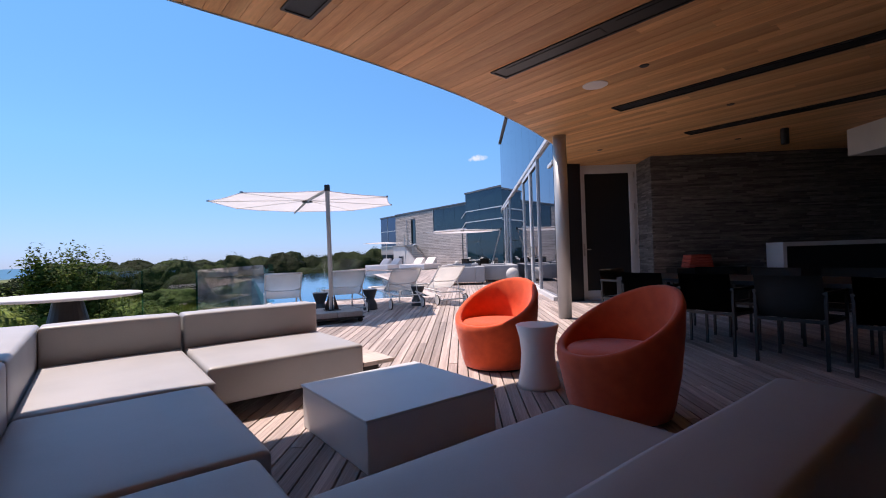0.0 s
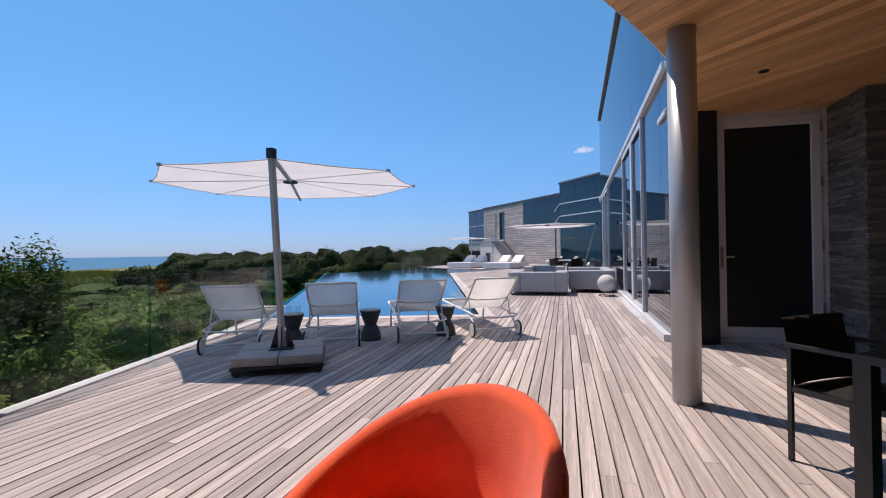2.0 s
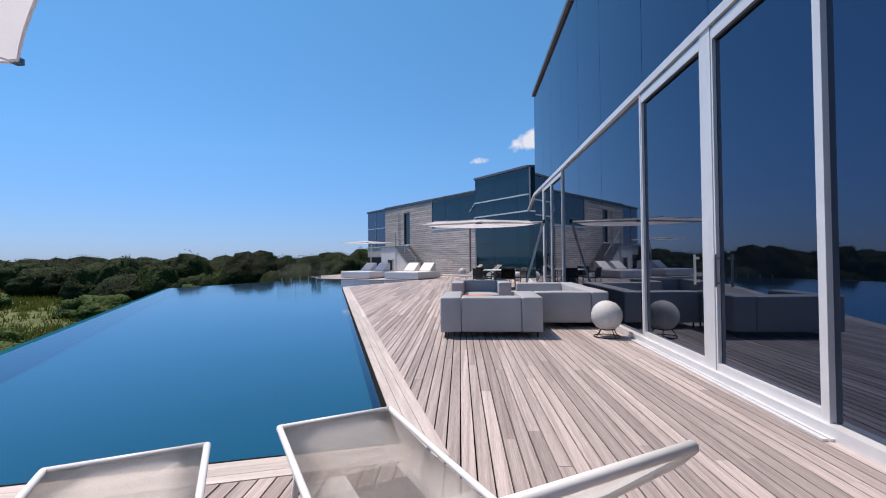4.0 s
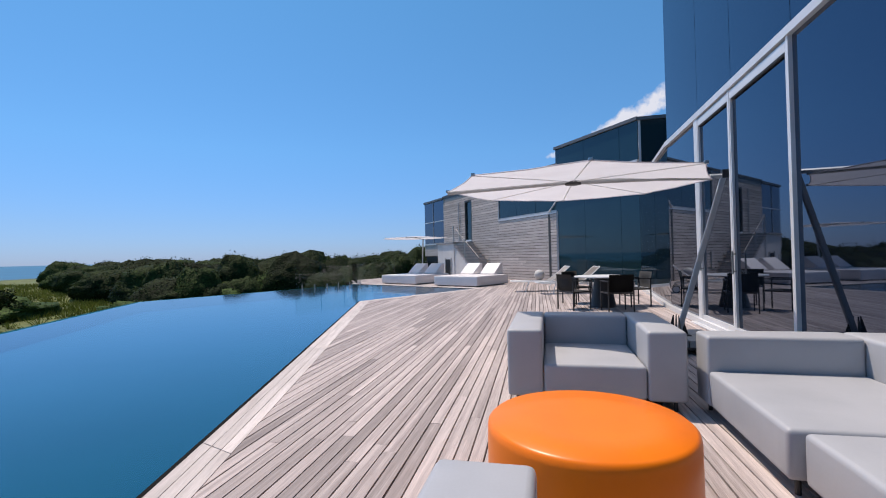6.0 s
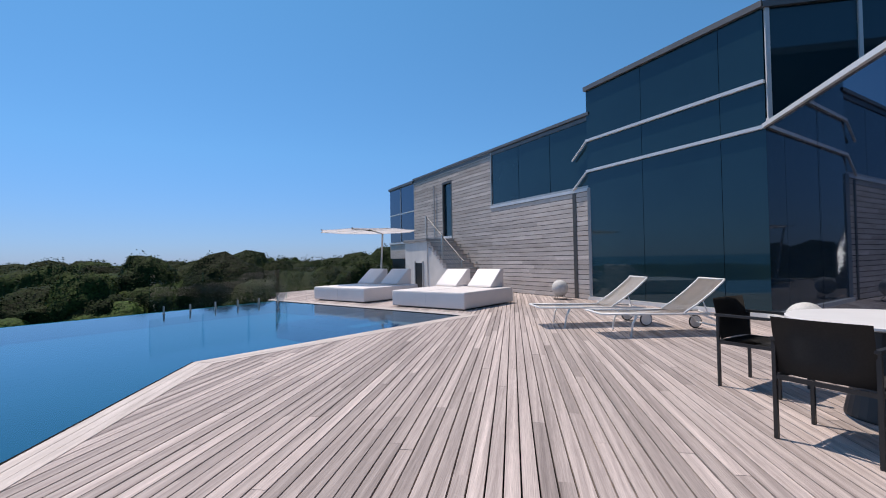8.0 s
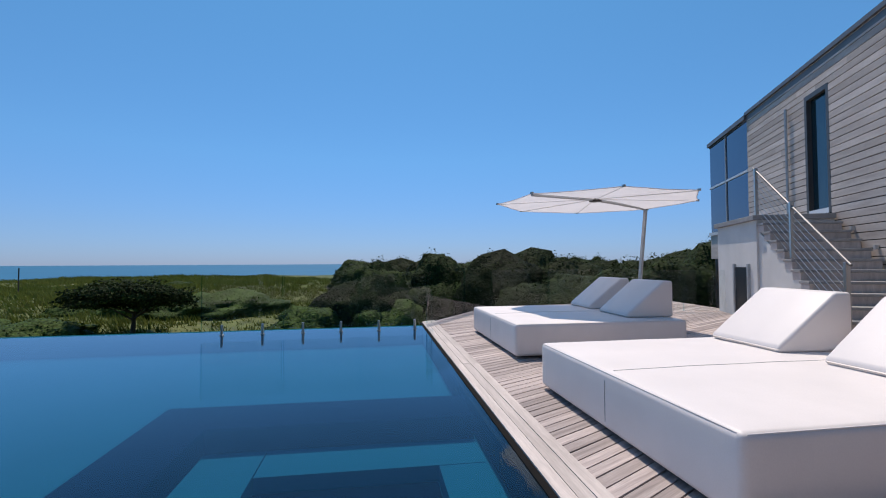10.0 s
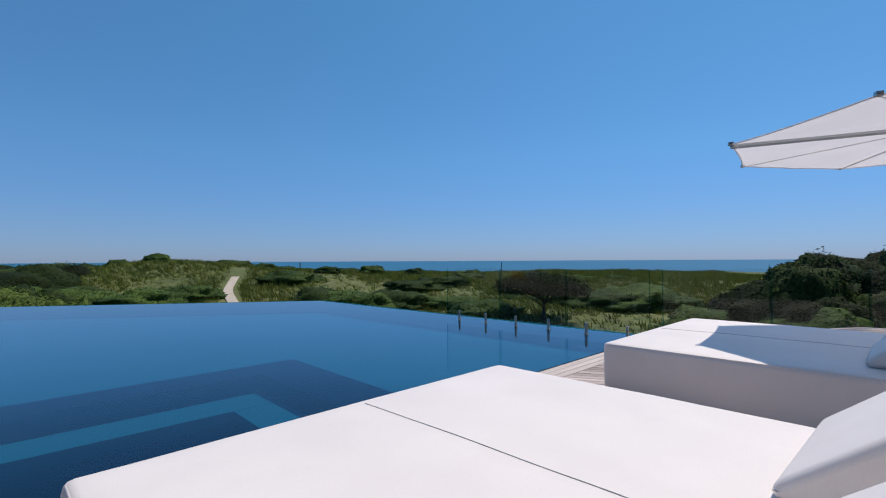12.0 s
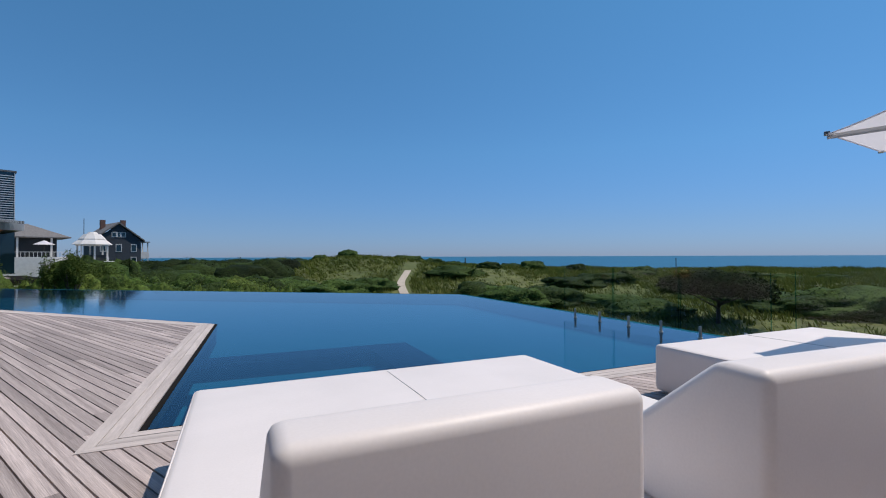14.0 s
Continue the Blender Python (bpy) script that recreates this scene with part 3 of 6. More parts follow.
for z in (3.68, 4.56):
    part("bent_bar", rod((L1A + 0.02, -0.05, z), (L1A - 0.55, -0.05, z - 0.48), 0.03, 8), M_ALU, slot)
# window band over the second clad wall
wb = thing("window_1", wall_pose(P1, A), "long dark blue window band with grey metal frame", "window", kind="structure")
part("window_frame", box(0, -0.012, 3.222, L1A, 0.1, 3.28), M_COLUMN, wb)
part("window_frame", box(0, -0.012, 3.28, 0.05, 0.1, 5.30), M_COLUMN, wb)
for k in range(3):
    part("pane", box(0.08 + k * (L1A - 0.08) / 3, 0.03, 3.285, 0.06 + (k + 1) * (L1A - 0.08) / 3, 0.05, 5.29), M_FARGLASS, wb)
part("roof_edge", box(-0.02, -0.05, 5.30, L1A + 0.1, 0.2, 5.39), M_METALROOF, wb)
part("backing", box(0, 0.12, 3.22, L1A, 0.2, 5.3), M_DARK, wb)
# glass end of the wing
we = thing("window_2", wall_pose(P3, P2), "blue corner glazing at the end of the wing", "window", kind="structure")
LE = (Vector(P2) - Vector(P3)).length
for a, e in ((0, LE * 0.48), (LE * 0.48, LE)):
    for z0, z1 in ((2.2, 3.75), (3.75, 5.2)):
        part("pane", box(a + 0.02, 0.02, z0 + 0.02, e - 0.02, 0.05, z1 - 0.02), M_FACADE, we)
part("transom", box(0, -0.01, 3.72, LE, 0.06, 3.78), M_ALU, we)
part("mullion", box(LE * 0.48 - 0.02, -0.01, 2.2, LE * 0.48 + 0.02, 0.055, 5.2), M_COLUMN, we)
part("sill", box(-0.02, -0.05, 2.1, LE, 0.1, 2.2), M_ALU, we)
part("roof_edge", box(-0.03, -0.06, 5.2, LE, 0.25, 5.33), M_METALROOF, we)
part("base_board", box(0, 0.0, 1.3, LE, 0.1, 2.1), M_CLADREST, we)
part("backing", box(0, 0.12, -3.2, LE, 0.2, 5.2), M_DARK, we)
tagged(part("roof_wing", prism([P3, P2, P1, A, (6, 44), (-3, 55)], 5.16, 5.28), M_METALROOF), "flat metal roof of the wing", "roof", kind="structure")
# solid block; black colour does for the unlit rooms of the wing
tagged(part("wall_wing_core", prism([(-8.9, 49.1), (-6.9, 46.55), (-2.5, 41.2), (0.5, 39.0), (6, 44), (-3, 55)], -3.2, 5.15), M_DARK), "solid block coloured black for the unlit rooms inside the wing", "wall", kind="structure")
# upper door
d1 = thing("door_1", wall_pose(P2, P1), "narrow glazed door with a grey metal frame at the stair head", "door", kind="structure")
part("door_frame", box(3.05, 0.0, 2.16, 3.14, 0.16, 4.72), M_BRONZE, d1)
part("door_frame", box(3.86, 0.0, 2.16, 3.95, 0.16, 4.72), M_BRONZE, d1)
part("door_frame", box(3.14, 0.0, 4.62, 3.86, 0.16, 4.72), M_BRONZE, d1)
part("pane", box(3.14, 0.09, 2.26, 3.86, 0.12, 4.62), M_FARGLASS, d1)
part("threshold", box(3.14, 0.0, 2.16, 3.86, 0.16, 2.26), M_ALU, d1)
part("gutter_pipe", rod((2.35, -0.05, 2.2), (2.35, -0.05, 4.7), 0.03), M_COLUMN, d1)

stair = thing("staircase", wall_pose(P2, P1), "outdoor grey timber stair with steel cable railing along the clad wall", "stairs")
part("landing_wall", box(1.85, -1.35, -3.2, 2.3, -0.03, 2.02), M_STUCCO, stair, "white stucco landing wall")
part("landing_wall", box(2.3, -1.35, 0, 4.1, -0.03, 2.02), M_STUCCO, stair, "white stucco landing wall")
part("landing_slab", box(1.78, -1.42, 2.02, 4.15, -0.02, 2.12, 0.01), M_SLAB, stair)
RUN, RISE = 0.265, 2.12 / 12
for k in range(11):
    z = 2.12 - (k + 1) * RISE
    x = 4.1 + k * RUN
    part("tread", box(x - 0.02, -1.34, z - 0.045, x + RUN + 0.03, -0.04, z, 0.006), M_SLAB, stair)
    part("riser", box(x, -1.32, z - RISE, x + RUN, -0.05, z - 0.046), M_COPING, stair)
part("stringer", prism([(4.1, -1.31), (7.0, -1.31), (7.0, -1.21), (4.1, -1.21)], 0, 0.1, z1s=[1.8, 0.1, 0.1, 1.8]), M_STUCCO, stair)
for s, z in ((3.95, 2.1), (5.35, 1.25), (6.85, 0.2)):
    part("post", box(s - 0.03, -1.31, z, s + 0.03, -1.25, z + 0.98, 0.006), M_STEEL, stair)
part("handrail", rod((3.85, -1.28, 3.1), (6.95, -1.28, 1.14), 0.02), M_METALROOF, stair)
for k in range(7):
    part("cable", rod((3.95, -1.28, 3.02 - 0.12 * (k + 1)), (6.85, -1.28, 1.16 - 0.12 * (k + 1)), 0.006, 5), M_STEEL, stair)
# no opening is cut: a thin black panel paints the doorway's shade
part("door_opening", box(3.0, -1.37, 0.0, 3.7, -1.345, 1.08), M_DARK, stair, "black panel painted as the shaded doorway under the landing")
part("door_frame", box(2.93, -1.40, 0.0, 3.0, -1.34, 1.15), M_COLUMN, stair)
part("door_frame", box(3.7, -1.40, 0.0, 3.77, -1.34, 1.15), M_COLUMN, stair)
for k in range(5):
    part("wall_light", box(4.6 + k * 0.62, -0.06, 1.75 - k * 0.36, 4.66 + k * 0.62, 0.0, 1.83 - k * 0.36, 0.006), M_COLUMN, stair)

# ---- covered patio ----
ROOF_EDGE = [(-7.9, -3.07), (-6.6, -1.9), (-4.2, 0.2), (-2.55, 1.70), (-1.3, 2.94), (-0.35, 3.91), (0.64, 5.10), (1.38, 6.22), (1.95, 7.22), (2.42, 8.25), (2.80, 9.43), (2.95, 10.3)]


def smooth_line(pts, n=6):
    out = []
    for i in range(len(pts) - 1):
        p0, p1, p2, p3 = (Vector(pts[max(0, i - 1)]), Vector(pts[i]), Vector(pts[i + 1]), Vector(pts[min(len(pts) - 1, i + 2)]))
        for k in range(n):
            t = k / n
            out.append(0.5 * ((2 * p1) + (p2 - p0) * t + (2 * p0 - 5 * p1 + 4 * p2 - p3) * t * t + (3 * p1 - p0 - 3 * p2 + p3) * t ** 3))
    out.append(Vector(pts[-1]))
    return [(v.x, v.y) for v in out]


EDGE = smooth_line(ROOF_EDGE)
CEIL_Z = 3.0


def lean_out(pts):
    """The roof's upper outline: an added, unseen lean shades the seats and straightens towards the column."""
    out = []
    for i, p in enumerate(pts):
        a, c = Vector(pts[max(0, i - 1)]), Vector(pts[min(len(pts) - 1, i + 1)])
        d = (c - a).normalized()
        lean = 0.9 * min(1, max(0, (6.0 - p[1]) / 3.8)) * min(1, max(0, (p[0] + 7.5) / 3)) + 0.02
        out.append((p[0] - d.y * lean, p[1] + d.x * lean))
    return out


TOP_EDGE = lean_out(EDGE)
# the upper slab reaches past the lower one, out of view, to block sun
tagged(part("roof_patio", prism(EDGE + [(11, 10.3), (11, -10), (-7.9, -10)], CEIL_Z + 0.03, CEIL_Z + 0.34), M_METALROOF), "slab roof over the covered patio", "roof", kind="structure")
tagged(part("roof_patio_top", prism(TOP_EDGE + [(11, 10.3), (11, -10), (-7.9, -10)], CEIL_Z + 0.45, CEIL_Z + 0.62), M_METALROOF), "flat upper roof over the patio with an unseen overhang added to shade the seats", "roof", kind="structure")
rim = bmesh.new()
lo_, hi_, top_ = ([rim.verts.new((p[0], p[1], z)) for p in line] for line, z in ((EDGE, CEIL_Z - 0.012), (TOP_EDGE, CEIL_Z + 0.46), (TOP_EDGE, CEIL_Z + 0.64)))
for i in range(len(EDGE) - 1):
    rim.faces.new((lo_[i], hi_[i], hi_[i + 1], lo_[i + 1]))
    rim.faces.new((hi_[i], top_[i], top_[i + 1], hi_[i + 1]))
bmesh.ops.solidify(rim, geom=list(rim.faces), thickness=0.02)
tagged(part("trim_roof_edge", rim, M_ALU), "pale metal fascia of the curved roof, leaning out to the added shading overhang", "trim", kind="structure")


def clip_poly(poly, nx, ny, d):
    """Keeps the side of the plan polygon where nx*x + ny*y <= d."""
    out = []
    for i in range(len(poly)):
        p, q = poly[i], poly[(i + 1) % len(poly)]
        a, c = nx * p[0] + ny * p[1] - d, nx * q[0] + ny * q[1] - d
        if a <= 0:
            out.append(p)
        if (a < 0) != (c < 0) and a != c:
            t = a / (a - c)
            out.append((p[0] + (q[0] - p[0]) * t, p[1] + (q[1] - p[1]) * t))
    return out


# ceiling boards: they run with the slots
CD = Vector((0.70, -0.714)).normalized()
CN = Vector((CD.y, -CD.x)) * -1
ceil_poly = [p for p in EDGE if p[0] > -7] + [(9.5, 10.3), (9.5, -6), (-7, -6)]
cb = bmesh.new()
u = -14.0
while u < 14.0:
    pc = clip_poly(clip_poly(ceil_poly, CN.x, CN.y, u + 0.128), -CN.x, -CN.y, -(u + 0.0015))
    if len(pc) > 2:
        v0 = min(CD.x * p[0] + CD.y * p[1] for p in pc)
        v1 = max(CD.x * p[0] + CD.y * p[1] for p in pc)
        v = v0 - random.uniform(0, 2.5)
        while v < v1:
            e = v + random.uniform(2.2, 4.4)
            pp = clip_poly(clip_poly(pc, CD.x, CD.y, e - 0.0008), -CD.x, -CD.y, -v)
            if len(pp) > 2:
                prism(pp, CEIL_Z + random.uniform(0, 0.002), CEIL_Z + 0.028, cb)
            v = e
    u += 0.13
# board coordinates turned so that the grain runs along them
ang = math.atan2(CD.y, CD.x)
rot = Matrix.Rotation(-ang, 4, "Z")
bmesh.ops.transform(cb, matrix=rot, verts=cb.verts)
ceiling = tagged(part("ceiling", cb, M_CEIL), "warm honey cedar board ceiling with black slots", "ceiling", kind="structure")
ceiling.matrix_basis = Matrix.Rotation(ang, 4, "Z")

for k, (p, ln) in enumerate((((1.17, 4.66), 4.2), ((2.84, 6.08), 6.0), ((4.48, 7.62), 6.0), ((-0.47, 3.22), 4.0))):
    v = thing("ceiling_slot_heater", pose(p[0], p[1], CEIL_Z, 0, 0, math.degrees(ang)), "long black slot heater recessed in the cedar ceiling", "heater", "ceiling slots")
    part("frame", box(0, -0.125, -0.012, ln, -0.10, 0.004), M_BLACK, v)
    part("frame", box(0, 0.10, -0.012, ln, 0.125, 0.004), M_BLACK, v)
    part("frame", box(-0.02, -0.125, -0.012, 0, 0.125, 0.004), M_BLACK, v)
    part("backing", box(0, -0.10, -0.004, ln, 0.10, 0.004), M_DARK, v)
    for j in range(int(ln / 1.2)):
        part("reflector", box(0.15 + j * 1.2, -0.07, -0.009, 1.2 + j * 1.2, 0.07, -0.004), M_BLACK, v)
spk = thing("ceiling_speaker", pose(2.29, 5.13, CEIL_Z), "round white flush ceiling speaker", "speaker")
part("grille", lathe([(0.13, -0.008), (0.14, -0.004), (0.14, 0.002)], 28), M_PLASTIC, spk)
for x, y in ((2.66, 4.64), (4.34, 6.13), (3.3, 8.6), (5.6, 8.2)):
    s = thing("ceiling_spotlight", pose(x, y, CEIL_Z), "small dark recessed ceiling spotlight", "spotlight", "ceiling spotlights")
    part("ring", lathe([(0.045, -0.006), (0.05, 0.002)], 18), M_BLACK, s)

col = thing("column", pose(2.31, 7.40, 0), "round grey painted steel column at the roof edge", "column", kind="structure")
part("shaft", lathe([(0.108, 0), (0.108, CEIL_Z + 0.03)], 40), M_COLUMN, col, smooth=False)
for p in col.children[0].data.polygons:
    p.use_smooth = len(p.vertices) == 4

# end wall with the glazed door
glass_wall("window_3", (3.18, 10.12), F0, 0, 3.03, [], [], M_FACADE, "dark glass sidelight beside the patio door", sill=0.06, top=False)
d2 = thing("door_2", pose(3.18, 10.16, 0, 0, 0, 3), "tall dark glazed patio door with pale aluminium frame, closed", "door", kind="structure")
part("door_frame", box(0.0, -0.02, 0, 0.07, 0.10, 3.0), M_ALU, d2)
part("door_frame", box(1.29, -0.02, 0, 1.36, 0.10, 3.0), M_ALU, d2)
part("door_frame", box(0.07, -0.02, 2.93, 1.29, 0.10, 3.0), M_ALU, d2)
part("stile", box(0.075, -0.035, 0.06, 0.19, 0.05, 2.925, 0.004), M_ALU, d2)
part("stile", box(1.18, -0.035, 0.06, 1.285, 0.05, 2.925, 0.004), M_ALU, d2)
part("rail", box(0.19, -0.035, 2.81, 1.18, 0.05, 2.925), M_ALU, d2)
part("rail", box(0.19, -0.035, 0.06, 1.18, 0.05, 0.2), M_ALU, d2)
# pane coloured near-black for the unlit room behind it
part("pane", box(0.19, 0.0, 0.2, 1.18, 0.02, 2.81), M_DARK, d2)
part("threshold", box(0.0, -0.06, 0, 1.36, 0.1, 0.055), M_ALU, d2)
h = part("door_handle", box(0.115, -0.06, 0.98, 0.15, -0.035, 1.25, 0.004), M_STEEL, d2)
part("lever", rod((0.13, -0.09, 1.12), (0.27, -0.09, 1.12), 0.012), M_STEEL, h)
for z in (0.4, 1.2, 2.0, 2.7):
    part("hinge", box(1.27, -0.045, z, 1.30, -0.03, z + 0.12), M_STEEL, d2)

# stacked stone wall: thin courses, uneven faces
random.seed(5)


def stone_wall(name, p, q, z1, label):
    w = thing(name, wall_pose(p, q), label, "wall", kind="structure")
    ln = (Vector(q) - Vector(p)).length
    part("backing", box(0, 0.05, 0, ln, 0.3, z1), M_STONE, w)
    b = bmesh.new()
    z = 0.0
    while z < z1 - 0.01:
        hgt = min(z1 - z, random.choice((0.025, 0.032, 0.04, 0.05)))
        x = 0.0
        while x < ln - 0.005:
            e = min(ln, x + random.uniform(0.18, 0.75))
            box(x + 0.002, random.uniform(-0.014, 0.012), z + 0.002, e - 0.002, 0.06, z + hgt - 0.002, bm=b)
            x = e
        z += hgt
    tagged(part("stone", b, M_STONE, w), kind="stuff")
    return w


stone_wall("wall_stone", (4.54, 10.3), (4.54, 9.42), CEIL_Z, "stacked grey stone pier beside the patio door")
stone_wall("wall_stone_2", (4.54, 9.42), (9.6, 9.42), CEIL_Z, "dark stacked stone wall at the back of the patio")
tagged(part("wall_east", prism([(9.5, -6.3), (9.8, -6.3), (9.8, 9.7), (9.5, 9.7)], 0, CEIL_Z), M_STONE), "dark side wall of the patio", "wall", kind="structure")
tagged(part("wall_south", prism([(-2.0, -6.3), (9.8, -6.3), (9.8, -6.0), (-2.0, -6.0)], 0, CEIL_Z), M_STONE), "dark back wall of the patio", "wall", kind="structure")
bar = thing("bar_counter", pose(6.75, 8.9, 0), "black bar counter with a white surround against the stone wall", "counter")
part("frame_post", box(0, 0, 0, 0.07, 0.5, 1.06, 0.004), M_PLASTIC, bar, "white surround post")
part("frame_top", box(0.0, 0, 1.06, 2.7, 0.5, 1.14, 0.004), M_PLASTIC, bar, "white surround top")
part("front_panel", box(0.08, 0.06, 0, 2.7, 0.5, 1.05), M_BLACK, bar)
soff = thing("range_hood", pose(7.2, 6.9, 2.55), "white hanging hood below the patio ceiling", "hood")
part("body", box(0, 0, 0, 1.6, 1.0, 0.45, 0.01), M_STUCCO, soff)
ped = thing("ceiling_pendant", pose(6.0, 7.6, CEIL_Z), "short black cylinder pendant under the ceiling", "lamp")
part("shade", lathe([(0.05, -0.26), (0.06, -0.25), (0.06, 0.0)], 16), M_BLACK, ped)


# ---- furniture ----
def legs_of(parent, spots, h, size=0.03, material=None):
    for x, y in spots:
        part("leg", box(x - size / 2, y - size / 2, 0, x + size / 2, y + size / 2, h), material or M_BLACK, parent)


def daybed(m):
    t = thing("daybed", m, "square white vinyl daybed with two wedge headrests on the deck", "daybed", "white daybeds")
    body = part("mattress", cushion(0, 0, 0.03, 2.37, 2.36, 0.43, 0.04, 0.012), M_WHITE, t, smooth=True)
    zt = lambda y: 0.4312 + 0.012 * (4 * y / 2.36 * (1 - y / 2.36)) ** 0.6 + noise.noise(Vector((1.185, y, 0.43)) * 2.3) * 0.004
    ys = [0.07 + 2.22 * k / 24 for k in range(25)]
    part("seam", tube([(1.185, y, zt(y)) for y in ys], 0.0022, 5), M_GREYV, body, "fine stitched seam")
    part("seam", tube([(1.185, -0.001, 0.08), (1.185, -0.003, 0.22), (1.185, -0.001, 0.37)], 0.0025, 5), M_GREYV, body)
    for y in (0.012, 2.348):
        part("piping", tube([(0.04, y, 0.42), (1.2, y, 0.4215), (2.33, y, 0.42)], 0.004, 6), M_WHITE, body, smooth=True)
    for x in (0.012, 2.358):
        part("piping", tube([(x, 0.04, 0.42), (x, 1.18, 0.4215), (x, 2.32, 0.42)], 0.004, 6), M_WHITE, body, smooth=True)
    part("plinth", box(0.12, 0.12, 0, 2.25, 2.18, 0.04), M_BLACK, t)
    # loose headrests, each turned a little on the mattress
    for cx, cy, w, turn in ((0.925, 2.41, 0.80, -3), (2.07, 2.375, 0.78, 0)):
        b = bmesh.new()
        x, y0, y1, h, z = -w, -0.70, 0.0, 0.497, 0.437
        prof = [(y0, z), (y1, z), (y1, z + h), (y1 - 0.15, z + h), (y0 + 0.005, z + 0.05)]
        lo = [b.verts.new((x, y, zz)) for y, zz in prof]
        hi = [b.verts.new((x + w, y, zz)) for y, zz in prof]
        b.faces.new(lo)
        b.faces.new(list(reversed(hi)))
        for i in range(5):
            b.faces.new((lo[i], hi[i], hi[(i + 1) % 5], lo[(i + 1) % 5]))
        bmesh.ops.recalc_face_normals(b, faces=b.faces)
        bmesh.ops.bevel(b, geom=list(b.edges), offset=0.032, segments=5, profile=0.5, affect="EDGES")
        hr = part("headrest", b, M_WHITE, t, smooth=True)
        hr.matrix_basis = pose(cx, cy, 0, 0, 0, turn)
    return t


bd = Vector((-2.84 + 4.97, 34.15 - 35.26))
bang = math.degrees(math.atan2(bd.y, bd.x))
bed = daybed(pose(-4.97, 35.26, 0, 0, 0, bang))
copy_thing(bed, pose(-8.11, 37.10, 0, 0, 0, bang - 0.5))


def umbrella(name, foot, top, centre, label, R=1.88):
    """Side-post umbrella: slab base on wheels, leaning square post, main rib from the post through the hub, eight ribs and a canvas."""
    t = thing(name, pose(foot[0], foot[1], 0), label, "umbrella", "side post umbrellas")
    F = Vector((foot[0], foot[1], 0))
    C, T = Vector(centre) - F, Vector(top) - F
    yaw = math.atan2(C.y - T.y, C.x - T.x)
    base = part("base_plate", box(-0.46, -0.46, 0.07, 0.46, 0.46, 0.10, 0.01), M_BLACK, t)
    for x0, x1 in ((-0.44, -0.005), (0.005, 0.44)):
        for y0, y1 in ((-0.44, -0.005), (0.005, 0.44)):
            part("ballast_slab", box(x0, y0, 0.10, x1, y1, 0.19, 0.012), M_SLAB, base)
    for x in (-0.4, 0.4):
        for y in (-0.4, 0.4):
            part("castor", rod((x - 0.02, y, 0.045), (x + 0.02, y, 0.045), 0.045, 12), M_RUBBER, base)
    base.rotation_euler.z = yaw
    d = (T - Vector((0, 0, 0.15))).normalized()
    side = Vector((math.cos(yaw), math.sin(yaw), 0))
    foot_ = part("pole_bracket", box(-0.13, -0.13, 0.19, 0.13, 0.13, 0.202, 0.003), M_BLACK, t, "black steel foot with triangular fins")
    foot_.rotation_euler.z = yaw
    for k in range(4):
        fin = bmesh.new()
        tri_ = [[fin.verts.new((x, y, z)) for x, z in ((0.045, 0.202), (0.125, 0.202), (0.055, 0.45), (0.045, 0.45))] for y in (-0.005, 0.005)]
        fin.faces.new(tri_[0])
        fin.faces.new(list(reversed(tri_[1])))
        for i in range(4):
            fin.faces.new((tri_[0][i], tri_[1][i], tri_[1][(i + 1) % 4], tri_[0][(i + 1) % 4]))
        bmesh.ops.recalc_face_normals(fin, faces=fin.faces)
        part("fin", fin, M_BLACK, foot_).rotation_euler.z = k * math.pi / 2
    b = rod(Vector((0, 0, 0.19)), T, 0.044, 4)
    bmesh.ops.bevel(b, geom=list(b.edges), offset=0.008, segments=2, affect="EDGES")
    part("pole", b, M_COLUMN, t, "brushed metal square post")
    part("pole_cap", box(T.x - 0.04, T.y - 0.04, T.z - 0.08, T.x + 0.04, T.y + 0.04, T.z + 0.03, 0.008), M_BLACK, t)
    rim_z, top_z = C.z + 0.02, C.z + 0.12
    n = 8
    b = bmesh.new()
    rings = []
    steps, per = 7, 6
    hub = b.verts.new((C.x, C.y, top_z))
    for s in range(1, steps + 1):
        f = s / steps
        ring = []
        for k in range(n * per):
            a = yaw + 2 * math.pi * k / (n * per)
            u = (k % per) / per
            chord = math.cos(math.pi / n) / math.cos(math.pi / n - 2 * math.pi / n * u)
            r = R * f * chord * (1 - 0.014 * math.sin(math.pi * u) * f)
            z = top_z + (rim_z - top_z) * f - 0.022 * math.sin(math.pi * u) * f * (1 - f * 0.6) + 0.008 * noise.noise(Vector((k * 0.7, s * 0.9, C.x)))
            ring.append(b.verts.new((C.x + r * math.cos(a), C.y + r * math.sin(a), z)))
        rings.append(ring)
    m = n * per
    for k in range(m):
        b.faces.new((hub, rings[0][k], rings[0][(k + 1) % m]))
        for lo, hi in zip(rings, rings[1:]):
            b.faces.new((lo[k], hi[k], hi[(k + 1) % m], lo[(k + 1) % m]))
    rings_out = [v.co.copy() for v in rings[-1]]
    can = part("canopy", b, M_CANVAS, t, "taut white octagonal canvas", smooth=True)
    rim_pts = [v - Vector((0, 0, 0.006)) for v in rings_out]
    part("hem", tube(rim_pts, 0.007, 6, closed=True), M_CANVAS, can, smooth=True)
    for k in range(n):
        a = yaw + 2 * math.pi * k / n
        e = Vector((C.x + R * math.cos(a), C.y + R * math.sin(a), rim_z - 0.012))
        part("rib", rod(Vector((C.x, C.y, top_z - 0.05)), e, 0.006 if k % 2 else 0.008, 6), M_WFRAME, t)
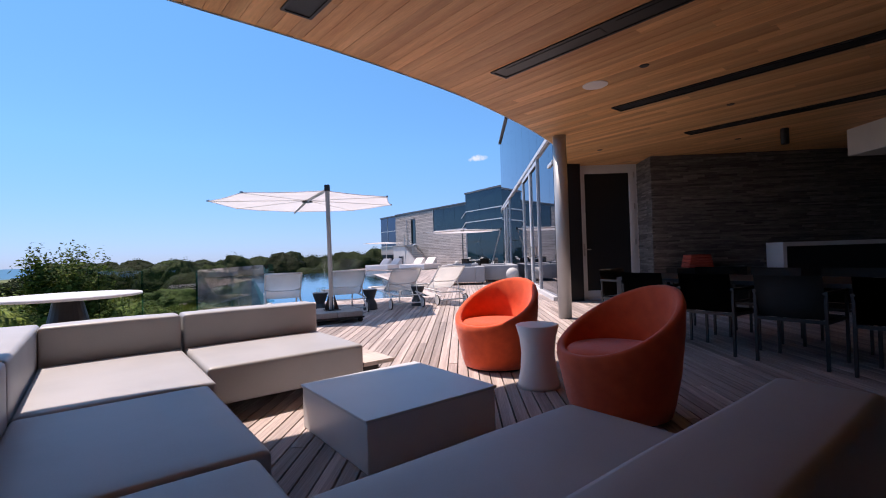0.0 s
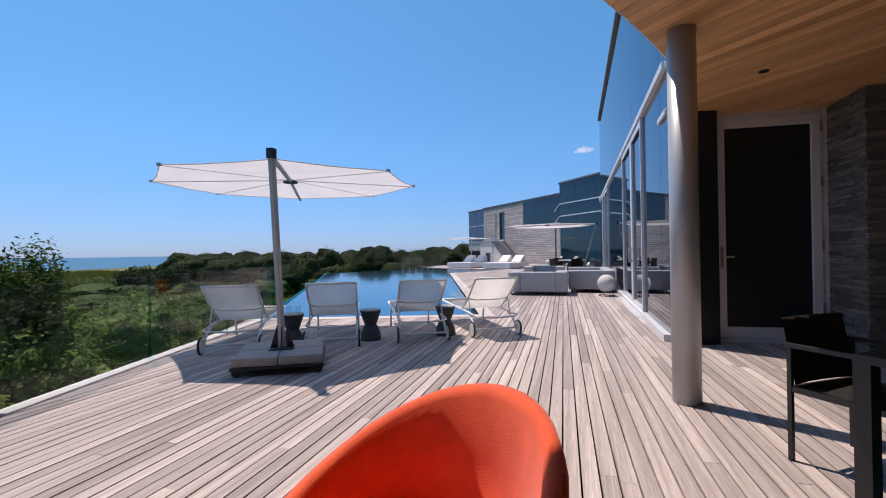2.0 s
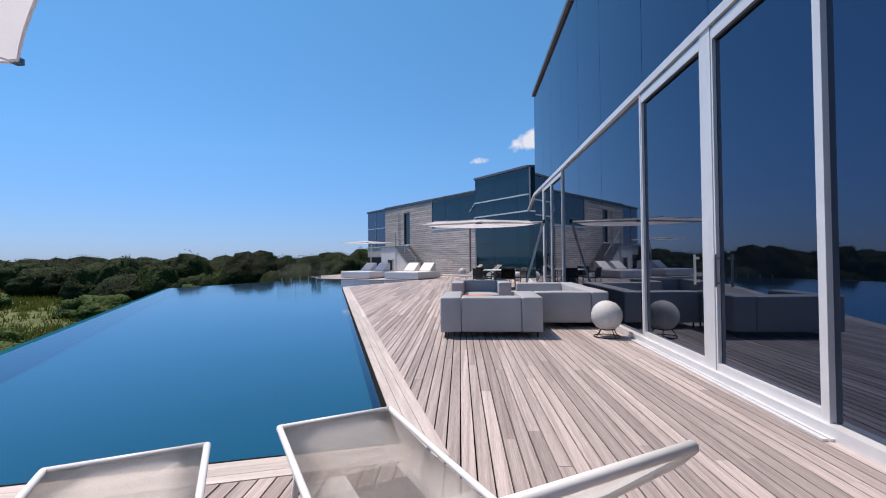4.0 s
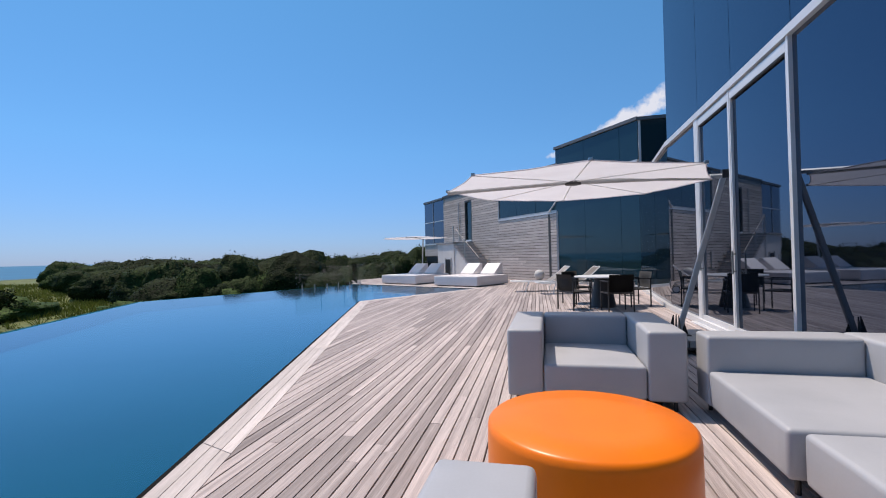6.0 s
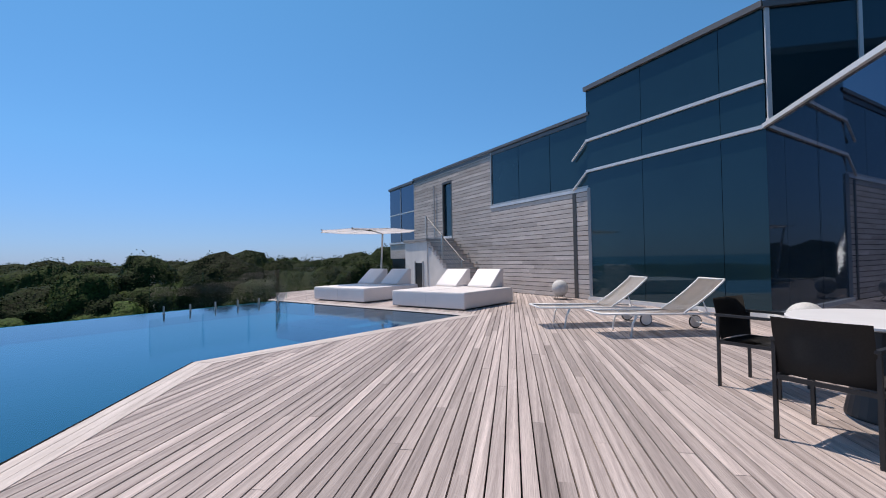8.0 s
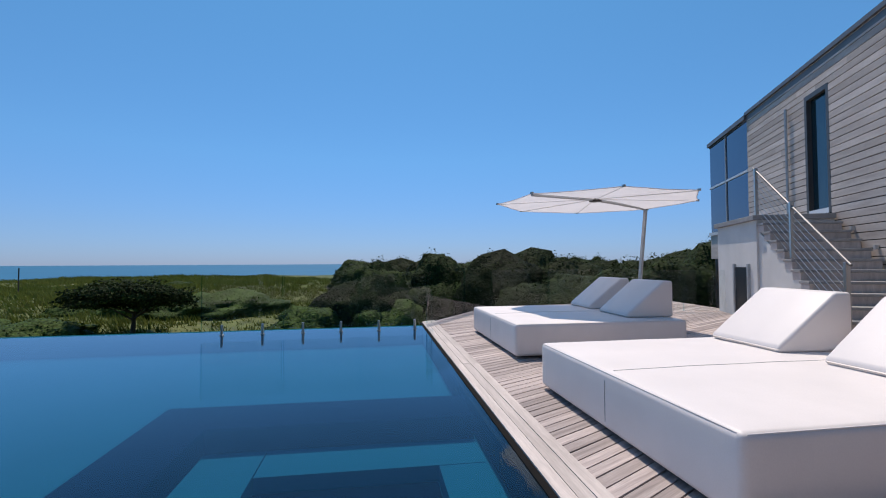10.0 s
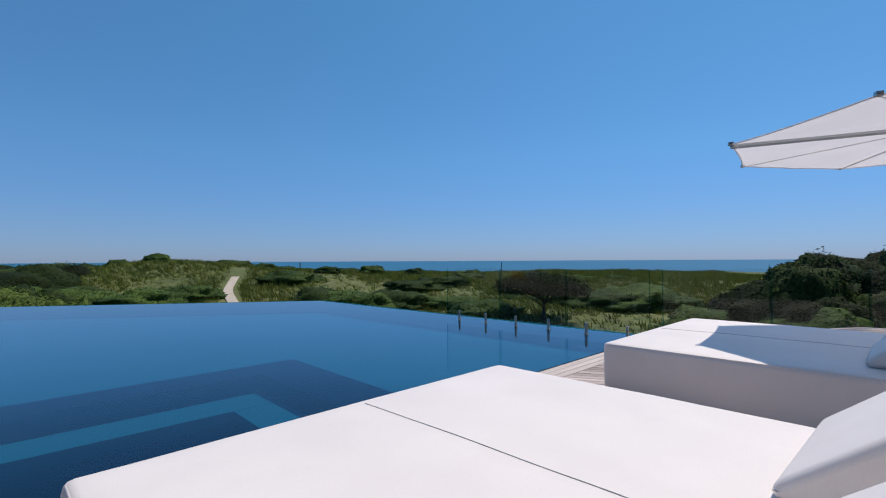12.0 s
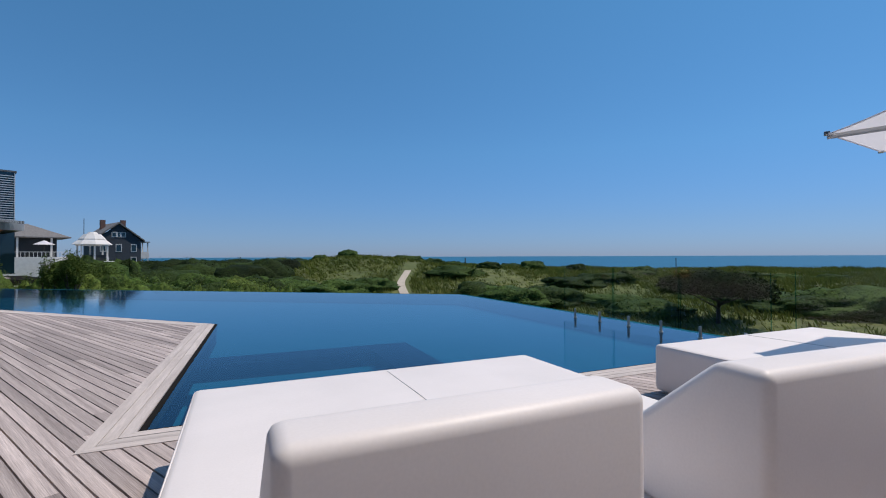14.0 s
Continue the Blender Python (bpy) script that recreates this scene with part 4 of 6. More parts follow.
        part("rib_tip", box(e.x - 0.022, e.y - 0.022, e.z - 0.005, e.x + 0.022, e.y + 0.022, e.z + 0.03, 0.006), M_STEEL, can)
    h = lathe([(0.05, -0.03), (0.11, -0.02), (0.11, 0.0), (0.05, 0.03)], 20)
    bmesh.ops.translate(h, verts=h.verts, vec=(C.x, C.y, top_z - 0.07))
    part("hub", h, M_BLACK, t)
    e = Vector((C.x - R * math.cos(yaw), C.y - R * math.sin(yaw), rim_z))
    part("main_rib", rod(T - Vector((0, 0, 0.05)), Vector((C.x, C.y, top_z - 0.06)), 0.03, 6), M_COLUMN, t, "grey metal main rib")
    part("main_rib", rod(Vector((C.x, C.y, top_z - 0.06)), Vector((C.x + R * math.cos(yaw), C.y + R * math.sin(yaw), rim_z - 0.03)), 0.024, 6), M_COLUMN, t)
    return t


umbrella("cantilever_umbrella", (-1.69, 7.70), (-1.64, 7.48, 2.34), (-2.66, 9.28, 2.28), "white octagonal umbrella on a metal post by the loungers")
umbrella("cantilever_umbrella", (1.66, 22.50), (2.27, 22.47, 2.32), (0.36, 22.38, 2.22), "white octagonal umbrella on a leaning post behind the grey sofa", 1.76)
umbrella("cantilever_umbrella", (-6.96, 40.4), (-6.97, 40.8, 2.34), (-6.9, 38.97, 2.26), "white octagonal umbrella behind the white daybeds", 1.75)


def lounger(m, label, group):
    """Sling lounger: tube frame, raised back, two wheels at the head end (local y = 0), foot at y = 1.95."""
    t = thing("sun_lounger", m, label, "lounger", group)
    w = 0.32
    fr = bmesh.new()
    for s in (-1, 1):
        tube([(s * w, -0.02, 0.30), (s * w, 0.5, 0.33), (s * w, 1.2, 0.34), (s * w, 1.9, 0.36)], 0.017, 7, fr)
        tube([(s * w, 0.0, 0.11), (s * w, 0.10, 0.22), (s * w, 0.30, 0.31)], 0.015, 7, fr)
    tube([(-w, 1.9, 0.36), (w, 1.9, 0.36)], 0.017, 7, fr)
    tube([(-w, -0.02, 0.30), (-w * 0.9, -0.04, 0.285), (0, -0.06, 0.275), (w * 0.9, -0.04, 0.285), (w, -0.02, 0.30)], 0.013, 7, fr)
    tube([(-w - 0.03, 0.0, 0.11), (w + 0.03, 0.0, 0.11)], 0.014, 7, fr)
    part("frame", fr, M_WFRAME, t, "white tube frame", smooth=True)
    for s in (-1, 1):
        part("leg", tube([(s * w, 1.35, 0.34), (s * w, 1.42, 0.2), (s * w, 1.45, 0.0)], 0.016, 7), M_WFRAME, t, smooth=True)
        wh = part("wheel", rod((s * (w + 0.035) - 0.016, 0.0, 0.11), (s * (w + 0.035) + 0.016, 0.0, 0.11), 0.095, 24), M_WFRAME, t, "white wheel")
        b = bmesh.new()
        tube([(s * (w + 0.035), 0.1 * math.cos(a), 0.11 + 0.1 * math.sin(a)) for a in [2 * math.pi * i / 24 for i in range(24)]], 0.014, 8, b, closed=True)
        part("tyre", b, M_RUBBER, wh, "black rubber tyre", smooth=True)
    sl = bmesh.new()
    prof = [(0.60, 0.345), (0.9, 0.325), (1.3, 0.325), (1.7, 0.345), (1.9, 0.362)]
    lo = [[sl.verts.new((x, y, z - 0.004)) for y, z in prof] for x in (-w + 0.01, -0.12, 0.12, w - 0.01)]
    for i, col_ in enumerate(lo):
        if i in (1, 2):
            for v in col_[1:4]:
                v.co.z -= 0.012
    for a, c in zip(lo, lo[1:]):
        for i in range(len(prof) - 1):
            sl.faces.new((a[i], c[i], c[i + 1], a[i + 1]))
    bmesh.ops.solidify(sl, geom=list(sl.faces), thickness=0.006)
    part("seat_sling", sl, M_SLING, t, "white woven mesh sling", smooth=True)
    bp = [(0.60, 0.345), (0.40, 0.47), (0.18, 0.63), (-0.02, 0.80), (-0.06, 0.845)]
    bs = bmesh.new()
    cols = [[bs.verts.new((x, y + (0.02 if abs(x) < 0.2 else 0) * (1 if 0 < i < 4 else 0), z)) for i, (y, z) in enumerate(bp)] for x in (-w + 0.01, -0.12, 0.12, w - 0.01)]
    for a, c in zip(cols, cols[1:]):
        for i in range(len(bp) - 1):
            bs.faces.new((a[i], c[i], c[i + 1], a[i + 1]))
    bmesh.ops.solidify(bs, geom=list(bs.faces), thickness=0.006)
    back = part("back_sling", bs, M_SLING, t, "white woven mesh back", smooth=True)
    bf = bmesh.new()
    for s in (-1, 1):
        tube([(s * w, y, z) for y, z in bp], 0.015, 7, bf)
        tube([(s * w * 0.98, 0.30, 0.53), (s * w * 0.98, 0.22, 0.32)], 0.010, 6, bf)
    tube([(-w, -0.06, 0.845), (w, -0.06, 0.845)], 0.015, 7, bf)
    tube([(-w, 0.30, 0.53), (-w * 0.6, 0.33, 0.50), (w * 0.6, 0.33, 0.50), (w, 0.30, 0.53)], 0.010, 6, bf)
    part("back_frame", bf, M_WFRAME, t, smooth=True)
    return t


LG = "white sling sun lounger with raised back and wheels facing the pool"
first = lounger(pose(0.33, 9.91, 0, 0, 0, 31), LG, "loungers by the pool")
for x, y, a in ((-0.58, 9.31, 28), (-1.63, 8.67, 26), (-2.70, 8.06, 26)):
    copy_thing(first, pose(x, y, 0, 0, 0, a))
for x, y in ((0.55, 32.4), (1.45, 31.5)):
    o = copy_thing(first, pose(x, y, 0, 0, 0, 104))
    tagged(o, "white sling sun lounger with raised back beside the glass wall", group="loungers by the glass wall")

stool = thing("side_stool", pose(-2.22, 8.66, 0), "charcoal hourglass side stool between the loungers", "stool", "charcoal stools")
part("body", lathe([(0.148, 0.0), (0.15, 0.03), (0.138, 0.11), (0.102, 0.19), (0.082, 0.216), (0.082, 0.222), (0.098, 0.26), (0.128, 0.345), (0.148, 0.405), (0.15, 0.42)], 28), M_CHAR, stool, smooth=True)
part("top", lathe([(0.146, 0.42), (0.148, 0.425), (0.142, 0.431)], 28), M_SLAB, stool, "pale grey round top")
for x, y in ((-1.36, 9.27), (-0.42, 9.87)):
    copy_thing(stool, pose(x, y, 0))
gl = thing("drinking_glass", pose(-2.17, 8.72, 0.431), "clear tumbler on a charcoal stool", "glass", "glasses on the stool")
part("cup", lathe([(0.028, 0), (0.033, 0.01), (0.036, 0.10), (0.033, 0.10), (0.030, 0.012)], 16), M_PANE, gl)
copy_thing(gl, pose(-2.25, 8.62, 0.431))


def tub_chair(m, label):
    t = thing("tub_armchair", m, label, "armchair", "orange tub chairs")
    n, R = 48, 0.402
    b = bmesh.new()

    def rim(a):
        f = 0.5 - 0.5 * math.cos(a)
        return 0.435 + 0.405 * (f ** 1.25)

    rows_ = []
    prof = [(0.80, 0.02, 0), (0.86, 0.10, 0), (0.95, 0.28, 0), (1.0, None, 0.62), (1.0, None, 0.93), (0.97, None, 1.0), (0.90, None, 1.0), (0.86, None, 0.95), (0.83, None, 0.62), (0.82, 0.30, 0)]
    for fr_, z, k in prof:
        row = []
        for i in range(n):
            a = 2 * math.pi * i / n
            h = rim(a)
            zz = z if z is not None else (0.28 + (h - 0.28) * k)
            lean = 0.05 * max(0, (zz - 0.3)) * (0.5 - 0.5 * math.cos(a))
            row.append(b.verts.new((math.cos(a) * (R * fr_ + lean), math.sin(a) * (R * fr_ + lean), zz)))
        rows_.append(row)
    for lo, hi in zip(rows_, rows_[1:]):
        for i in range(n):
            b.faces.new((lo[i], lo[(i + 1) % n], hi[(i + 1) % n], hi[i]))
    b.faces.new(list(reversed(rows_[0])))
    b.faces.new(rows_[-1])
    part("shell", b, M_ORANGE_F, t, smooth=True)
    s = lathe([(0.25, 0.30), (0.315, 0.32), (0.328, 0.37), (0.325, 0.42), (0.30, 0.445), (0.2, 0.455), (0.05, 0.458)], 40)
    bmesh.ops.translate(s, verts=s.verts, vec=(0.02, 0, 0))
    part("seat", s, M_ORANGE_F, t, smooth=True)
    part("base_ring", lathe([(0.29, 0.0), (0.30, 0.02)], 30), M_BLACK, t)
    return t


tub_chair(pose(1.03, 4.34, 0, 0, 0, -128), "bright orange wool tub armchair beside a white stool")
tub_chair(pose(1.78, 2.98, 0, 0, 0, -158), "orange wool tub armchair in the shade of the roof")
ws = thing("side_stool", pose(1.33, 3.62, 0), "white waisted plastic side stool between the orange armchairs", "stool")
part("body", lathe([(0.17, 0.0), (0.168, 0.03), (0.145, 0.15), (0.135, 0.27), (0.148, 0.40), (0.175, 0.50), (0.17, 0.505)], 40), M_PLASTIC, ws, smooth=True)
part("top", lathe([(0.168, 0.505), (0.16, 0.507)], 40), M_PLASTIC, ws)

# low table and the sofa round it, turned with the slots
ZA = math.degrees(math.atan2(0.66, 0.75))
ct = thing("coffee_table", pose(0.30, 2.72, 0, 0, 0, ZA), "low square pale block coffee table on the deck", "table")
part("body", box(-0.445, -0.445, 0.0, 0.445, 0.445, 0.262, 0.008), M_PLASTIC, ct)
part("top", box(-0.455, -0.455, 0.262, 0.455, 0.455, 0.28, 0.006), M_TABLE, ct)


def sofa_unit(m, w, dpt, backs, label, group, seat_z=0.37, back_z=0.66, bt=0.28, foot=0.10):
    """A modular unit: seat block, upholstered backs on the named sides (n far, e right, w left, s near), short legs."""
    t = thing("sofa_unit", m, label, "sofa", group)
    x0, x1 = (bt if "w" in backs else 0), (w - bt if "e" in backs else w)
    y0, y1 = (bt if "s" in backs else 0), (dpt - bt if "n" in backs else dpt)
    part("seat", cushion(x0 + 0.004, y0 + 0.004, foot, x1 - 0.004, y1 - 0.004, seat_z, 0.03, 0.014), M_GREYV, t, smooth=True)
    if "w" in backs:
        part("arm", cushion(0, 0, foot - 0.01, bt, dpt, back_z, 0.03, 0.006), M_GREYV, t, smooth=True)
    if "e" in backs:
        part("arm", cushion(w - bt, 0, foot - 0.01, w, dpt, back_z, 0.03, 0.006), M_GREYV, t, smooth=True)
    if "n" in backs:
        part("backrest", cushion(x0 + 0.003, dpt - bt, foot - 0.01, x1 - 0.003, dpt, back_z - 0.002, 0.03, 0.006), M_GREYV, t, smooth=True)
    if "s" in backs:
        part("backrest", cushion(x0 + 0.003, 0, foot - 0.01, x1 - 0.003, bt, back_z - 0.002, 0.03, 0.006), M_GREYV, t, smooth=True)
    for x in (0.08, w - 0.08):
        for y in (0.08, dpt - 0.08):
            part("leg", rod((x, y, 0), (x, y, foot + 0.01), 0.016), M_BLACK, t)
    if "w" in backs:
        part("buckle", box(-0.012, 0.13, back_z * 0.55, 0.002, 0.17, back_z * 0.55 + 0.012), M_BLACK, t)
    return t


def local(o, ang_, x, y):
    a = radians(ang_)
    return pose(o[0] + x * math.cos(a) - y * math.sin(a), o[1] + x * math.sin(a) + y * math.cos(a), 0, 0, 0, ang_)


S1 = (-0.12, 3.62)
G1S = "grey sectional sofa on the patio"
sofa_unit(local(S1, ZA, -1.2, 0), 1.2, 1.28, "n", "grey vinyl sofa unit in the sun, end of the sectional", G1S)
sofa_unit(local(S1, ZA, -2.42, -0.42), 1.21, 1.70, "nw", "grey vinyl corner unit of the sectional sofa", G1S)
sofa_unit(local(S1, ZA, -2.42, -1.66), 1.16, 1.23, "w", "grey vinyl sofa unit half in shade", G1S)
sofa_unit(local(S1, ZA, -2.42, -3.2), 1.10, 1.53, "ws", "grey vinyl corner unit in the shade of the roof", G1S)
sofa_unit(local(S1, ZA, -1.30, -3.2), 1.32, 1.13, "s", "grey vinyl end unit in deep shade", G1S)
sh = thing("side_shelf", local(S1, ZA, 0.0, 0.02), "low whitewashed timber side shelf fixed at the sofa end", "shelf")
for k in range(3):
    part("board", box(0.005, 0.0 + 0.36 * k, 0.17, 0.30, 0.355 + 0.36 * k, 0.205, 0.003), M_COPING, sh)
part("bracket", box(0.0, 0.1, 0.06, 0.2, 0.95, 0.17), M_BLACK, sh)
legs_of(sh, ((0.1, 0.15), (0.1, 0.9)), 0.08)

G2S = "grey sectional sofa by the pool"
sofa_unit(pose(-0.37, 16.10, 0), 1.61, 1.27, "sew", "grey vinyl armchair unit seen from behind, facing the orange table", G2S, back_z=0.64, bt=0.33)
sofa_unit(pose(-0.36, 19.84, 0), 1.43, 1.27, "new", "grey vinyl armchair unit facing the orange table", G2S, back_z=0.66, bt=0.30)
sofa_unit(pose(1.25, 17.10, 0), 1.29, 1.47, "se", "grey vinyl corner unit beside the glass wall", G2S, back_z=0.64, bt=0.30)
sofa_unit(pose(1.19, 18.59, 0), 1.35, 1.50, "ne", "grey vinyl far corner unit beside the glass wall", G2S, back_z=0.64, bt=0.30)
ot = thing("round_ottoman", pose(0.19, 18.36, 0), "glossy orange round drum ottoman among the grey sofas", "ottoman")
part("base_ring", lathe([(0.48, 0.0), (0.48, 0.018)], 48), M_BLACK, ot, "recessed black base ring")
part("drum", lathe([(0.50, 0.018), (0.515, 0.035), (0.522, 0.10), (0.52, 0.40), (0.515, 0.43), (0.495, 0.447), (0.3, 0.452), (0.05, 0.452)], 64), M_ORANGE_P, ot, smooth=True)


def sphere_lamp(m, label):
    t = thing("garden_speaker", m, label, "speaker", "ball speakers")
    b = bmesh.new()
    bmesh.ops.create_uvsphere(b, u_segments=36, v_segments=22, radius=0.235)
    bmesh.ops.translate(b, verts=b.verts, vec=(0, 0, 0.335))
    part("ball", b, M_CONC, t, smooth=True)
    st = part("stand", tube([(0.2 * math.cos(a), 0.2 * math.sin(a), 0.012) for a in [2 * math.pi * i / 24 for i in range(24)]], 0.008, 6, closed=True), M_BLACK, t, "black wire stand")
    part("ring", tube([(0.12 * math.cos(a), 0.12 * math.sin(a), 0.13) for a in [2 * math.pi * i / 20 for i in range(20)]], 0.007, 6, closed=True), M_BLACK, st)
    for k in range(4):
        a = math.pi / 2 * k + 0.4
        part("wire", rod((0.2 * math.cos(a), 0.2 * math.sin(a), 0.012), (0.12 * math.cos(a), 0.12 * math.sin(a), 0.13), 0.007, 6), M_BLACK, st)
    return t


ball = sphere_lamp(pose(2.24, 16.22, 0), "speckled pale ball on a black wire stand by the glass wall")
copy_thing(ball, pose(-0.45, 37.15, 0))
copy_thing(ball, pose(2.25, 30.4, 0))


def dining_chair(m, label, group):
    """Black metal armchair with a sling seat and back; the sitter faces local +y."""
    t = thing("dining_chair", m, label, "chair", group)
    for x in (-0.27, 0.27):
        part("leg", box(x - 0.012, -0.26, 0, x + 0.012, -0.236, 0.66), M_BLACK, t)
        part("leg", box(x - 0.012, 0.236, 0, x + 0.012, 0.26, 0.66), M_BLACK, t)
        part("armrest", box(x - 0.018, -0.27, 0.655, x + 0.018, 0.27, 0.68, 0.004), M_BLACK, t)
        part("side_rail", box(x - 0.01, -0.25, 0.40, x + 0.01, 0.25, 0.43), M_BLACK, t)
    part("cross_rail", box(-0.27, -0.258, 0.40, 0.27, -0.238, 0.43), M_BLACK, t)
    part("cross_rail", box(-0.27, 0.238, 0.40, 0.27, 0.258, 0.43), M_BLACK, t)
    b = bmesh.new()
    rows_ = [[b.verts.new((x * 0.255, 0.24 - 0.46 * f, 0.435 - 0.03 * math.sin(math.pi * f) * (1 - abs(x) * 0.3))) for x in (-1, -0.5, 0, 0.5, 1)] for f in (0, 0.25, 0.5, 0.75, 1)]
    for a, c in zip(rows_, rows_[1:]):
        for i in range(4):
            b.faces.new((a[i], a[i + 1], c[i + 1], c[i]))
    bmesh.ops.solidify(b, geom=list(b.faces), thickness=0.01)
    part("seat", b, M_WEAVE, t, smooth=True)
    b = bmesh.new()
    rows_ = [[b.verts.new((x * 0.265, -0.225 - 0.07 * f - 0.03 * (1 - x * x), 0.44 + 0.38 * f)) for x in (-1, -0.5, 0, 0.5, 1)] for f in (0, 0.33, 0.66, 1)]
    for a, c in zip(rows_, rows_[1:]):
        for i in range(4):
            b.faces.new((a[i], a[i + 1], c[i + 1], c[i]))
    bmesh.ops.solidify(b, geom=list(b.faces), thickness=0.012)
    part("backrest", b, M_WEAVE, t, smooth=True)
    return t


def round_table(m, r, h, label, top_mat, base_mat):
    t = thing("round_table", m, label, "table")
    part("tabletop", lathe([(r - 0.015, h - 0.03), (r, h - 0.02), (r, h - 0.005), (r - 0.008, h)], 56), top_mat, t)
    part("pedestal", lathe([(0.31, 0.0), (0.31, 0.015), (0.27, 0.2), (0.22, 0.45), (0.18, h - 0.03)], 32), base_mat, t)
    return t


TB = (1.25, 27.45)
round_table(pose(TB[0], TB[1], 0), 0.66, 0.74, "white round dining table on a black cone pedestal", M_PLASTIC, M_BLACK)
DCL = "black sling dining armchair at the round white table"
dc = dining_chair(pose(0.55, 26.88, 0, 0, 0, -52), DCL, "chairs round the white table")
for x, y, a in ((1.45, 26.52, 12), (0.70, 28.2, -140), (2.01, 27.65, 110)):
    copy_thing(dc, pose(x, y, 0, 0, 0, a))

# long table in the shade with its chairs
TA = -55.2
LT = (2.69, 5.90)
lt = thing("dining_table", pose(LT[0], LT[1], 0, 0, 0, TA), "long black dining table in the shade of the patio", "table")
part("tabletop", box(0, 0, 0.70, 3.4, 1.05, 0.74, 0.004), M_BLACK, lt)
for x in (0.0, 3.33):
    for y in (0.0, 0.98):
        part("leg", box(x, y, 0, x + 0.07, y + 0.07, 0.70), M_BLACK, lt)
DKL = "black sling dining armchair at the long table in shade"
for x, y, a in ((0.54, 0.03, 0), (1.27, 0.02, 0), (2.0, 0.03, 2), (2.75, 0.0, -2), (-0.22, 0.55, -90), (0.54, 1.04, 180), (1.27, 1.02, 180), (2.0, 1.05, 182), (2.75, 1.02, 180)):
    pm = local(LT, TA, x, y)
    o = copy_thing(dc, pm @ pose(0, 0, 0, 0, 0, a))
    tagged(o, DKL, group="chairs at the long table")
sb = thing("sideboard", pose(4.75, 8.85, 0), "low black sideboard against the stone wall", "sideboard")
part("body", box(0, 0, 0.08, 1.3, 0.5, 0.70, 0.006), M_BLACK, sb)
part("plinth", box(0.05, 0.05, 0, 1.25, 0.45, 0.08), M_BLACK, sb)
tw = thing("folded_towels", pose(5.22, 9.05, 0.70), "pile of folded red striped towels on the dark sideboard", "towels")
for k in range(5):
    part("towel", cushion(-0.24 + 0.012 * k, -0.17, 0.05 * k, 0.24 - 0.01 * k, 0.17, 0.05 * k + 0.048, 0.018, 0.012), M_REDFAB, tw, smooth=True)
wt = thing("round_table", pose(-4.35, 5.3, 0), "white round table on a dark pedestal beside the glass fence", "table")
part("tabletop", lathe([(0.77, 0.70), (0.8, 0.71), (0.8, 0.73), (0.79, 0.74)], 56), M_PLASTIC, wt)
part("pedestal", lathe([(0.36, 0.0), (0.34, 0.02), (0.24, 0.3), (0.15, 0.70)], 24), M_BLACK, wt)


# ---- glass fences ----
def glass_fence(pts, h, panel, z0, label, gap=0.02, posts=True):
    f = thing("glass_fence", pose(0, 0, 0), label, "fence", "glass fences")
    for p, q in zip(pts, pts[1:]):
        P, Q = Vector(p), Vector(q)
        ln = (Q - P).length
        n = max(1, round(ln / panel))
        d = (Q - P) / ln
        for k in range(n):
            a, e = P + d * (ln * k / n + gap / 2), P + d * (ln * (k + 1) / n - gap / 2)
            pn = part("pane", strip(a + d * 0.009, e - d * 0.009, 0.006, z0, h), M_PANE, f, "clear frameless glass panel")
            for c in (a, e - d * 0.008):
                part("pane_edge", strip(c, c + d * 0.008, 0.006, z0, h), M_PANEEDGE, pn, "greenish polished glass edge")
            if posts:
                for s in (0.25, 0.75):
                    m = a + (e - a) * s
                    sp = lathe([(0.035, -0.01), (0.035, 0.01), (0.022, 0.015), (0.022, 0.17), (0.018, 0.175)], 12)
                    bmesh.ops.translate(sp, verts=sp.verts, vec=(m.x, m.y, 0))
                    part("spigot", sp, M_STEEL, f)
    return f


glass_fence([(-4.42, 11.15), (-2.92, 5.75), (-5.5, 7.1)], 1.0, 1.87, 0.02, "frameless clear glass fence along the deck edge", posts=False)
part("pane", strip((-4.43, 11.17), (-4.31, 11.215), 0.006, 0.02, 1.0), M_PANEEDGE, bpy.data.objects["glass_fence"], "end pane of greenish glass")
glass_fence([(-10.51, 33.19), (-8.83, 36.73)], 1.0, 1.31, 0.10, "frameless glass fence on steel spigots at the pool edge")
glass_fence([(-9.35, 36.95), (-11.2, 40.4), (-9.5, 45.5)], 1.0, 1.6, 0.02, "frameless clear glass fence behind the daybeds", posts=False)
glass_fence([(-6.4, 43.9), (-8.2, 42.2)], 1.0, 1.3, 0.02, "short glass fence by the stair wall", posts=False)

# ---- pool bench, steps ----
E3 = Vector((POOL[4][0] - POOL[3][0], POOL[4][1] - POOL[3][1])).normalized()
N3 = Vector((-E3.y, E3.x))
spa = thing("pool_spa", pose(0, 0, 0), "sunken dark tiled spa bench inside the pool", "spa", kind="structure")


def in_pool(u, v):
    p = Vector(POOL[3]) + E3 * u + N3 * v
    return (p.x, p.y)


def pool_box(u0, v0, u1, v1, z0, z1):
    return prism([in_pool(u0, v0), in_pool(u1, v0), in_pool(u1, v1), in_pool(u0, v1)], z0, z1)


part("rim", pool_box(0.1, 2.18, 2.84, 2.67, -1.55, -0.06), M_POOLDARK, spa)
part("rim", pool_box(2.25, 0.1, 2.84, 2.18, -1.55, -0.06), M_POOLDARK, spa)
part("bench", pool_box(0.1, 1.72, 2.24, 2.17, -0.5, -0.24), M_POOLTILE, spa)
part("bench", pool_box(1.80, 0.1, 2.24, 1.71, -0.5, -0.24), M_POOLTILE, spa)
